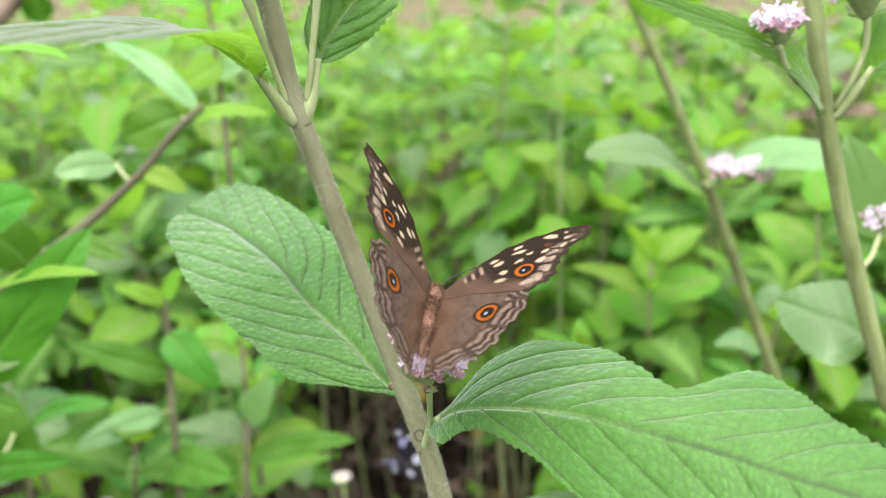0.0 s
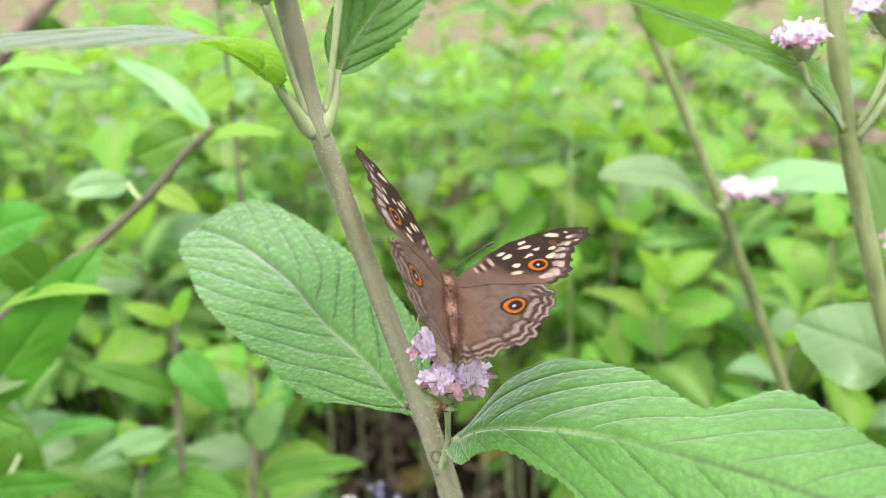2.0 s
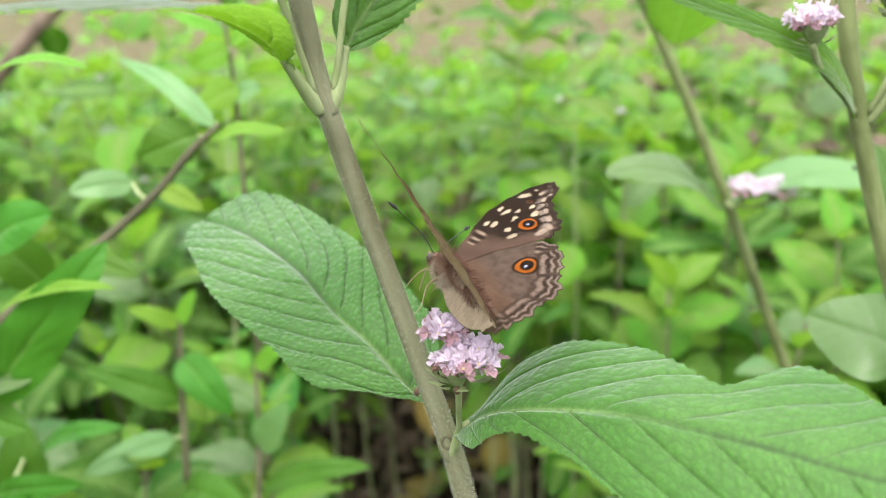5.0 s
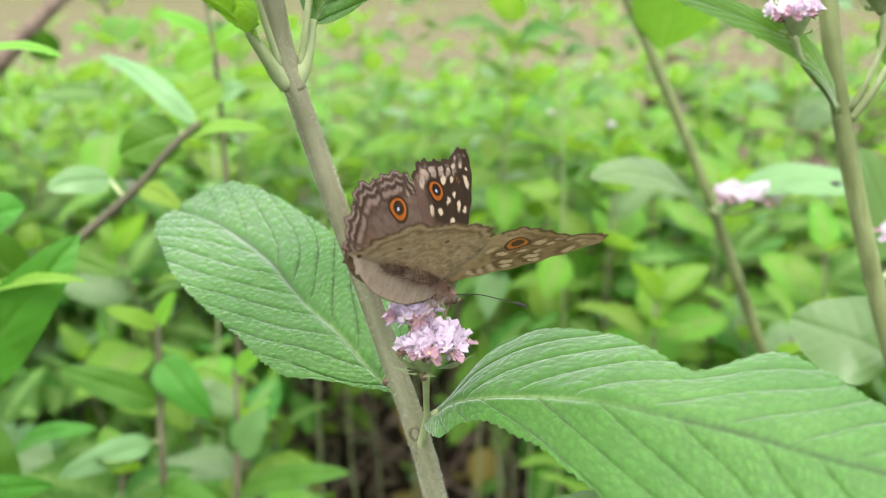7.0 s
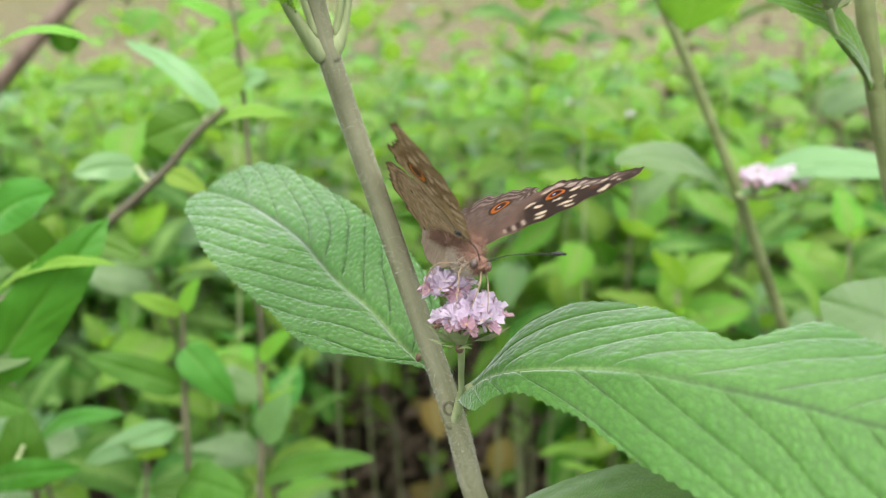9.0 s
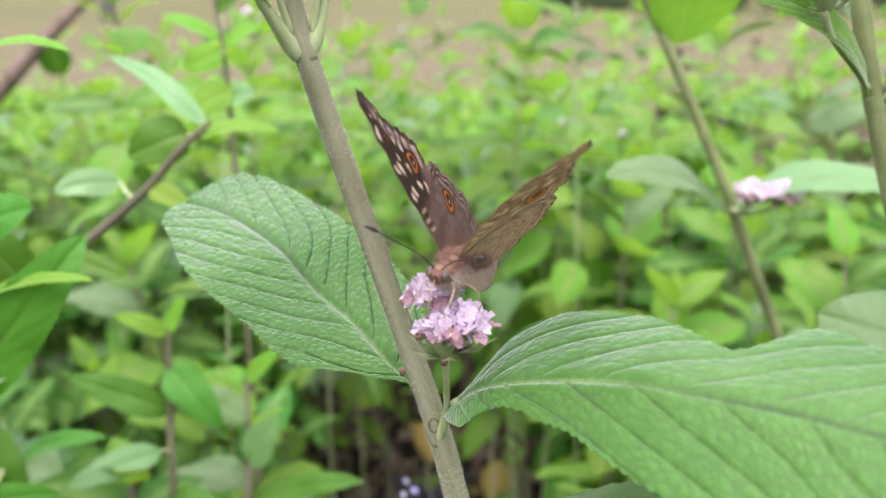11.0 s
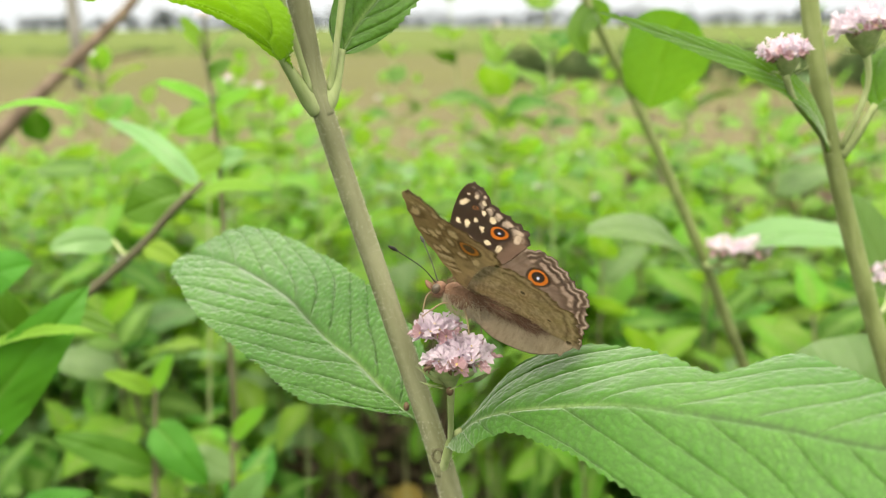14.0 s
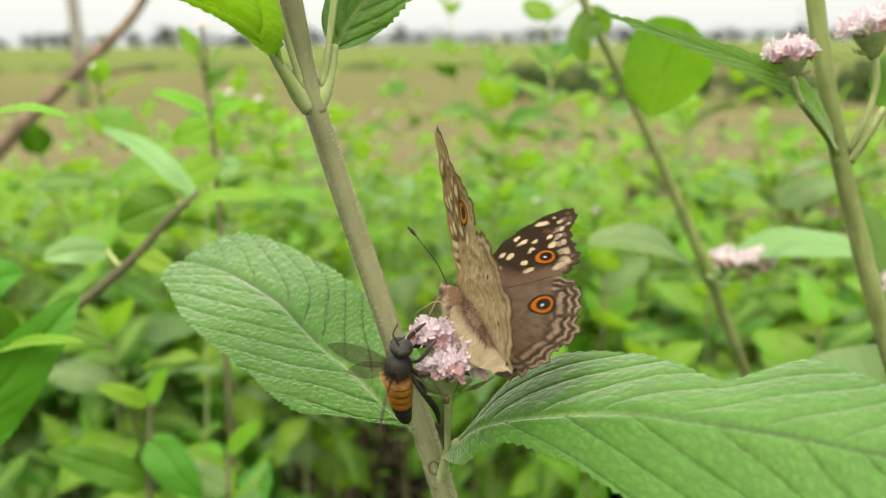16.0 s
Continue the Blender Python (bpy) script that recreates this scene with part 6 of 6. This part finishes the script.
def build_dark_butterfly():
    b = new("butterfly")
    tagged(b, "black butterfly with large white spots low in the thicket", "butterfly")
    put("body", mesh_of("body", *scaled(merged([ball_data((0, 4, 0), (1.6, 3.2, 1.6)), ball_data((0, -4, 0), (1.2, 6, 1.2)), ball_data((0, 7.8, 0), (1.1, 1.1, 1.1))])), MAT_BLACK), b)
    for s in (-1, 1):
        put("antenna", mesh_of("antenna", *scaled(tube_data([(s * 0.5, 8.6, 0.4), (s * 3, 12.5, 1.5), (s * 6, 17, 2)], [0.1, 0.09, 0.2], 8, 5)), MAT_BLACK), b)
        put("forewing", wing_mesh("forewing", FORE_EDGE, (11.5, 7.2), 6.2, 14.2, dark_upper, dark_upper, s, 22, 7), b, pose(0, 0, 0, 0, -s * 18, 0), "black forewing with white spots")
        put("hindwing", wing_mesh("hindwing", HIND_EDGE, (6.0, -6.0), 3.2, 15.0, dark_hind, dark_hind, s, 22, 7), b, pose(0, 0, -0.0004, 0, -s * 18, 0), "black hindwing with a white spot")
    return b


# ---- bee and fly ----
def build_bee():
    b = new("bee")
    tagged(b, "large honey bee with orange and black banded abdomen", "bee")
    put("thorax", mesh_of("thorax", *scaled(ball_data((0, 2.2, 0), (2.35, 2.6, 2.3), 12, 16)), MAT_BLACK), b)
    put("fur", fur_on("fur", [((0, 2.0, 0.1), (2.35, 2.6, 2.3))], 1100, 0.9, MAT_BEE_FUR, 12, (0, -0.4, 0)), b, None, "dark brown fur of the thorax", "stuff")
    put("collar", fur_on("collar", [((0, 0.3, 0.1), (2.35, 1.3, 2.3))], 1500, 1.1, MAT_BEE_GOLD, 13, (0, -0.6, 0)), b, None, "golden fur collar")
    put("head", mesh_of("head", *scaled(ball_data((0, 5.9, -0.5), (1.9, 1.25, 1.9), 10, 14)), MAT_BLACK), b)
    v, f = ringed_body(0.2, 11.2, -0.3, -1.6, 2.4, 7)
    slots = [(1 if (k // 16) % 6 == 5 else 0) if k // (6 * 16) < 4 else 1 for k in range(7 * 6 * 16)] + [0, 1]
    put("abdomen", mesh_of("abdomen", *scaled((v, f)), [MAT_BEE_ORANGE, MAT_BLACK, MAT_BEE_GOLD], True, slots), b, None, "orange and black banded abdomen")
    for s in (-1, 1):
        put("eye", mesh_of("eye", *scaled(ball_data((s * 1.45, 6.0, -0.3), (0.6, 0.8, 1.15), 8, 10)), MAT_BLACK), b)
        put("antenna", mesh_of("antenna", *scaled(tube_data([(s * 0.4, 7.0, 0.1), (s * 0.9, 8.2, 0.6), (s * 1.6, 9.4, -0.4)], [0.16, 0.14, 0.14], 8, 6)), MAT_BLACK), b)
        for (y, pts, r) in ((3.6, [(1.2, 3.6, -1.8), (2.6, 5.0, -2.6), (2.4, 6.8, -4.2), (2.2, 7.8, -5.4)], 0.32), (2.2, [(1.4, 2.2, -1.9), (3.4, 2.6, -3.0), (3.6, 2.0, -5.6), (3.4, 2.6, -7.4)], 0.34), (0.8, [(1.4, 0.8, -1.9), (3.0, -2.0, -3.4), (3.2, -6.0, -5.6), (2.8, -9.8, -6.6)], 0.5)):
            put("leg", mesh_of("leg", *scaled(tube_data([(s * p[0], p[1], p[2]) for p in pts], [r * 0.8, r, r * 1.15, r * 0.45], 14, 7)), MAT_BLACK), b)
    wings = []
    for s in (-1, 1):
        for (ln, wd, y0, sw, nm) in ((13.0, 2.3, 2.6, -18, "forewing"), (9.0, 1.8, 1.4, -38, "hindwing")):
            verts, faces = [], []
            n = 12
            for i in range(n + 1):
                t = i / n
                w = wd * math.sin(math.pi * min(1, 0.06 + t * 0.94) ** 0.9) ** 0.7
                for q in (-0.42, 0.0, 0.58):
                    verts.append((s * ln * t, -q * 2 * w * 0.8, 0.12 * math.sin(t * 5) + 0.1 * abs(q)))
            for i in range(n):
                for k in range(2):
                    a = i * 3 + k
                    faces.append((a, a + 1, a + 4, a + 3))
            wings.append((s, y0, sw, put(nm, mesh_of(nm, *scaled((verts, faces)), MAT_BEE_WING), b, None, "smoky transparent wing")))
    return b, wings


def build_fly():
    b = new("fly")
    tagged(b, "tiny dark fly hovering by the stems", "fly")
    put("body", mesh_of("body", *scaled(merged([ball_data((0, 0.6, 0), (0.7, 0.9, 0.7)), ball_data((0, -0.9, 0), (0.65, 1.3, 0.6)), ball_data((0, 1.7, 0), (0.65, 0.45, 0.55))])), MAT_BLACK), b)
    for s in (-1, 1):
        put("wing", mesh_of("wing", *scaled(([(s * 0.3, 0.6, 0.6), (s * 1.4, 0.1, 0.9), (s * 1.9, -1.9, 0.9), (s * 0.8, -1.6, 0.8)], [(0, 1, 2, 3)])), MAT_BEE_WING), b)
        for y in (0.9, 0.5, 0.1):
            put("leg", mesh_of("leg", *scaled(tube_data([(s * 0.4, y, -0.5), (s * 1.0, y, -0.7), (s * 1.2, y - 0.2, -1.4)], [0.08, 0.07, 0.05], 6, 5)), MAT_BLACK), b)
    return b


# ---- build ----
build_ground()
build_distance()
build_main_plant()
build_right_plant()
build_mid_plant()
build_left_plants()
build_daisy()
BUTTERFLY, WINGS = build_butterfly()
DARK = build_dark_butterfly()
BEE, BEE_WINGS = build_bee()
FLY = build_fly()
build_litter()
build_thicket()

# seconds; place in mm; turn; lift of the right and left wings; forward sweep of the right and left forewings
FLIGHT = [
    (0, -0.79, 115.50, 782.00, 8.1, 20.0, -0.9, 41, 41, -5, 4),
    (0.5, -0.28, 109.57, 784.25, 0.9, 23.0, 0.7, 27, 28, -9, 9),
    (1, -0.53, 122.09, 781.35, 8.7, 26.7, -12.6, 40, 39, -5, 4),
    (1.5, -2.14, 124.68, 780.41, 6.8, 21.8, -11.6, 46, 49, -8, 5),
    (2, -1.51, 123.20, 783.30, 10.8, 14.5, 10.0, 23, 40, -1, 3),
    (2.3, -3.42, 126.25, 780.32, 15.8, 19.0, 15.2, 55, 55, 0, 1),
    (2.5, -3.00, 125.89, 780.56, 9.1, 19.5, 15.0, 47, 51, -1, -0),
    (3, -2.40, 124.84, 783.08, 22.5, 22.3, 36.5, 36, 36, -2, -2),
    (3.5, -1.87, 119.40, 785.38, 23.5, 19.7, 52.4, 43, 38, 2, -3),
    (5.8, -2.07, 129.49, 780.48, 2.9, 24.0, 19.6, 39, 35, -1, 5),
    (6, -1.53, 126.73, 780.14, 1.8, 21.3, 22.0, 45, 43, -1, 10),
    (6.3, -1.84, 129.34, 780.29, 0.8, 24.2, 14.3, 38, 36, -3, 4),
    (6.5, -2.65, 126.40, 780.72, -12.5, 15.8, -39.7, 43, 41, -2, 0),
    (6.7, -2.43, 125.73, 780.91, -10.8, 13.9, -44.5, 38, 38, -3, 1),
    (7, -2.29, 123.51, 780.32, -27.5, 11.1, -48.6, 52, 49, 2, -4),
    (7.2, 1.21, 125.01, 781.99, -33.5, -1.1, -69.2, 43, 42, -4, -2),
    (7.5, -0.51, 125.29, 781.54, -15.0, -19.5, -107.7, 23, 28, -6, -2),
    (7.8, -0.45, 130.00, 779.11, 13.9, -40.5, -141.7, 36, 31, -5, -1),
    (8, -1.06, 131.21, 779.25, 7.1, -39.4, -135.2, 33, 34, -3, 0),
    (8.5, -1.42, 122.00, 781.81, 9.7, -26.9, -153.4, 41, 47, 0, -7),
    (8.7, -1.78, 122.24, 781.77, 10.6, -18.5, -154.1, 36, 42, 3, -1),
    (10.8, 0.72, 121.39, 779.60, 21.3, -11.4, 158.7, 52, 52, 1, -3),
    (11, 0.28, 123.13, 779.77, 18.9, -7.7, 160.3, 54, 50, 0, -5),
    (11.3, 0.54, 125.74, 780.46, 16.1, -12.6, 177.6, 34, 37, 1, -2),
    (11.5, 0.08, 126.98, 779.25, 15.4, -9.4, 180.4, 51, 48, 2, -1),
    (12, -1.93, 121.13, 780.13, 16.2, -14.9, -168.1, 41, 43, 2, -3),
    (12.5, -0.51, 121.98, 780.51, 11.3, -13.8, -175.0, 31, 33, 6, -4),
    (12.7, -0.66, 122.87, 781.21, 9.8, 4.5, 173.3, 53, 47, -0, 1),
    (12.8, 0.35, 116.87, 782.57, 10.4, -5.3, 162.7, 50, 47, 0, 0),
    (13, -0.09, 124.01, 779.82, 17.4, -26.3, 130.2, 57, 57, 6, 0),
    (13.3, 1.50, 122.90, 779.90, 20.0, -10.0, 116.0, 43, 43, -10, -6),
    (13.5, 1.76, 122.56, 779.90, 23.2, -7.0, 112.9, 42, 41, -11, -4),
    (13.8, 3.10, 123.40, 779.20, 25.0, 8.0, 88.0, 70, 70, -4, -3),
    (14, 3.98, 124.18, 778.84, 24.1, 8.3, 76.7, 32, 33, -1, -3),
    (14.5, 3.71, 124.74, 775.88, 27.3, 30.4, 60.4, 84, 86, -1, 5),
    (15, 3.97, 120.98, 777.63, 23.0, 22.1, 37.5, 35, 37, -0, -5),
    (15.3, 3.54, 126.05, 776.56, 25.7, 22.1, 44.8, 50, 53, -1, 2),
    (15.5, 3.14, 125.08, 777.73, 22.3, 21.7, 44.1, 37, 43, -0, -1),
    (15.7, 3.06, 118.15, 778.84, -7.5, 33.1, 7.1, 40, 37, -1, 10),
    (16, 2.25, 125.61, 777.36, 21.4, 29.2, 33.6, 51, 53, -0, 1),
]


def motions():
    walk(BUTTERFLY, [(r[0], pose(r[1] * MM, r[2] * MM, r[3] * MM, *r[4:7])) for r in FLIGHT])
    for key, s, lift, sweep in (("r", 1, 7, 9), ("l", -1, 8, 10)):
        walk(WINGS["f" + key], [(r[0], pose(s * MM, 0, 0.10 * MM, 0, -s * r[lift], 0) @ pose(0, 0, 0, 0, 0, s * r[sweep])) for r in FLIGHT])
        walk(WINGS["h" + key], [(r[0], pose(s * MM, 0, -0.10 * MM, 0, -s * r[lift], 0)) for r in FLIGHT])
    walk(DARK, [(0, pose(-0.044, 0.42, 0.514, 35, 0, 80)), (0.5, pose(-0.042, 0.42, 0.503, 25, 10, 60)), (1.0, pose(-0.05, 0.42, 0.47, 20, 0, 90)), (2.0, pose(-0.0565, 0.42, 0.497, 25, -10, 120)),
                (3.0, pose(-0.05, 0.43, 0.44, 20, 0, 80)), (7.3, pose(-0.04, 0.43, 0.43, 20, 0, 40)), (8.0, pose(-0.0270, 0.42, 0.5225, 48, 4, -12)), (8.5, pose(-0.0270, 0.42, 0.5220, 46, -4, -16)), (9.4, pose(-0.03, 0.43, 0.45, 20, 0, 30)),
                (10.4, pose(-0.033, 0.42, 0.49, 25, 0, 20)), (11.0, pose(-0.0335, 0.42, 0.522, 40, 0, 10)), (12.0, pose(-0.05, 0.44, 0.42, 20, 0, 60)), (16.0, pose(-0.08, 0.5, 0.38, 20, 0, 60))])
    walk(FLY, [(0, pose(0.21, 0.32, 0.80, 0, 0, 60)), (2.2, pose(0.19, 0.31, 0.79, 0, 0, 70)), (3.0, pose(0.1319, 0.3, 0.7577, 10, 0, 30)), (3.5, pose(0.1305, 0.3, 0.7496, 10, 0, 50)), (4.8, pose(0.133, 0.3, 0.752, 0, 0, 80)), (7.0, pose(0.1311, 0.3, 0.748, 10, 0, 100)),
               (8.0, pose(0.1318, 0.3, 0.7485, 10, 0, 60)), (9.5, pose(0.12, 0.3, 0.76, 0, 0, 80)), (10.8, pose(0.0850, 0.3, 0.7665, 20, 0, 40)), (11.0, pose(0.0816, 0.3, 0.7679, 20, 0, 30)), (11.5, pose(0.20, 0.35, 0.80, 0, 0, -20)), (12.0, pose(0.42, 0.45, 0.86, 0, 0, -60)), (16.0, pose(0.6, 0.5, 0.9, 0, 0, -60))])
    away = pose(-0.30, 0.10, 0.86, 0, 0, -70)
    walk(BEE, [(0, away), (15.0, pose(-0.24, 0.11, 0.85, 0, 0, -70)), (15.4, pose(-0.112, 0.138, 0.826, 0, 8, -75)), (15.5, pose(-0.0800, 0.1400, 0.8195, 5, 5, -72)), (15.6, pose(-0.0530, 0.1400, 0.7985, 20, 8, -62)), (15.7, pose(-0.0365, 0.1300, 0.7655, 6, 0, -80)),
               (15.8, pose(-0.0112, 0.1175, 0.7645, 55, 0, -35)), (15.9, pose(-0.0100, 0.1175, 0.7635, 72, 8, -30)), (16.0, pose(-0.0099, 0.1182, 0.7681, 95, 20, -63))])
    for s, y0, sw, w in BEE_WINGS:
        rows = []
        for t, up in ((0, 20), (15.0, 50), (15.4, -10), (15.5, 35), (15.6, 18), (15.7, 50), (15.8, 25), (15.9, -5), (16.0, 30)):
            rows.append((t, pose(s * 1.5 * MM, y0 * MM, 1.5 * MM, 0, -s * up, s * sw)))
        walk(w, rows)


motions()
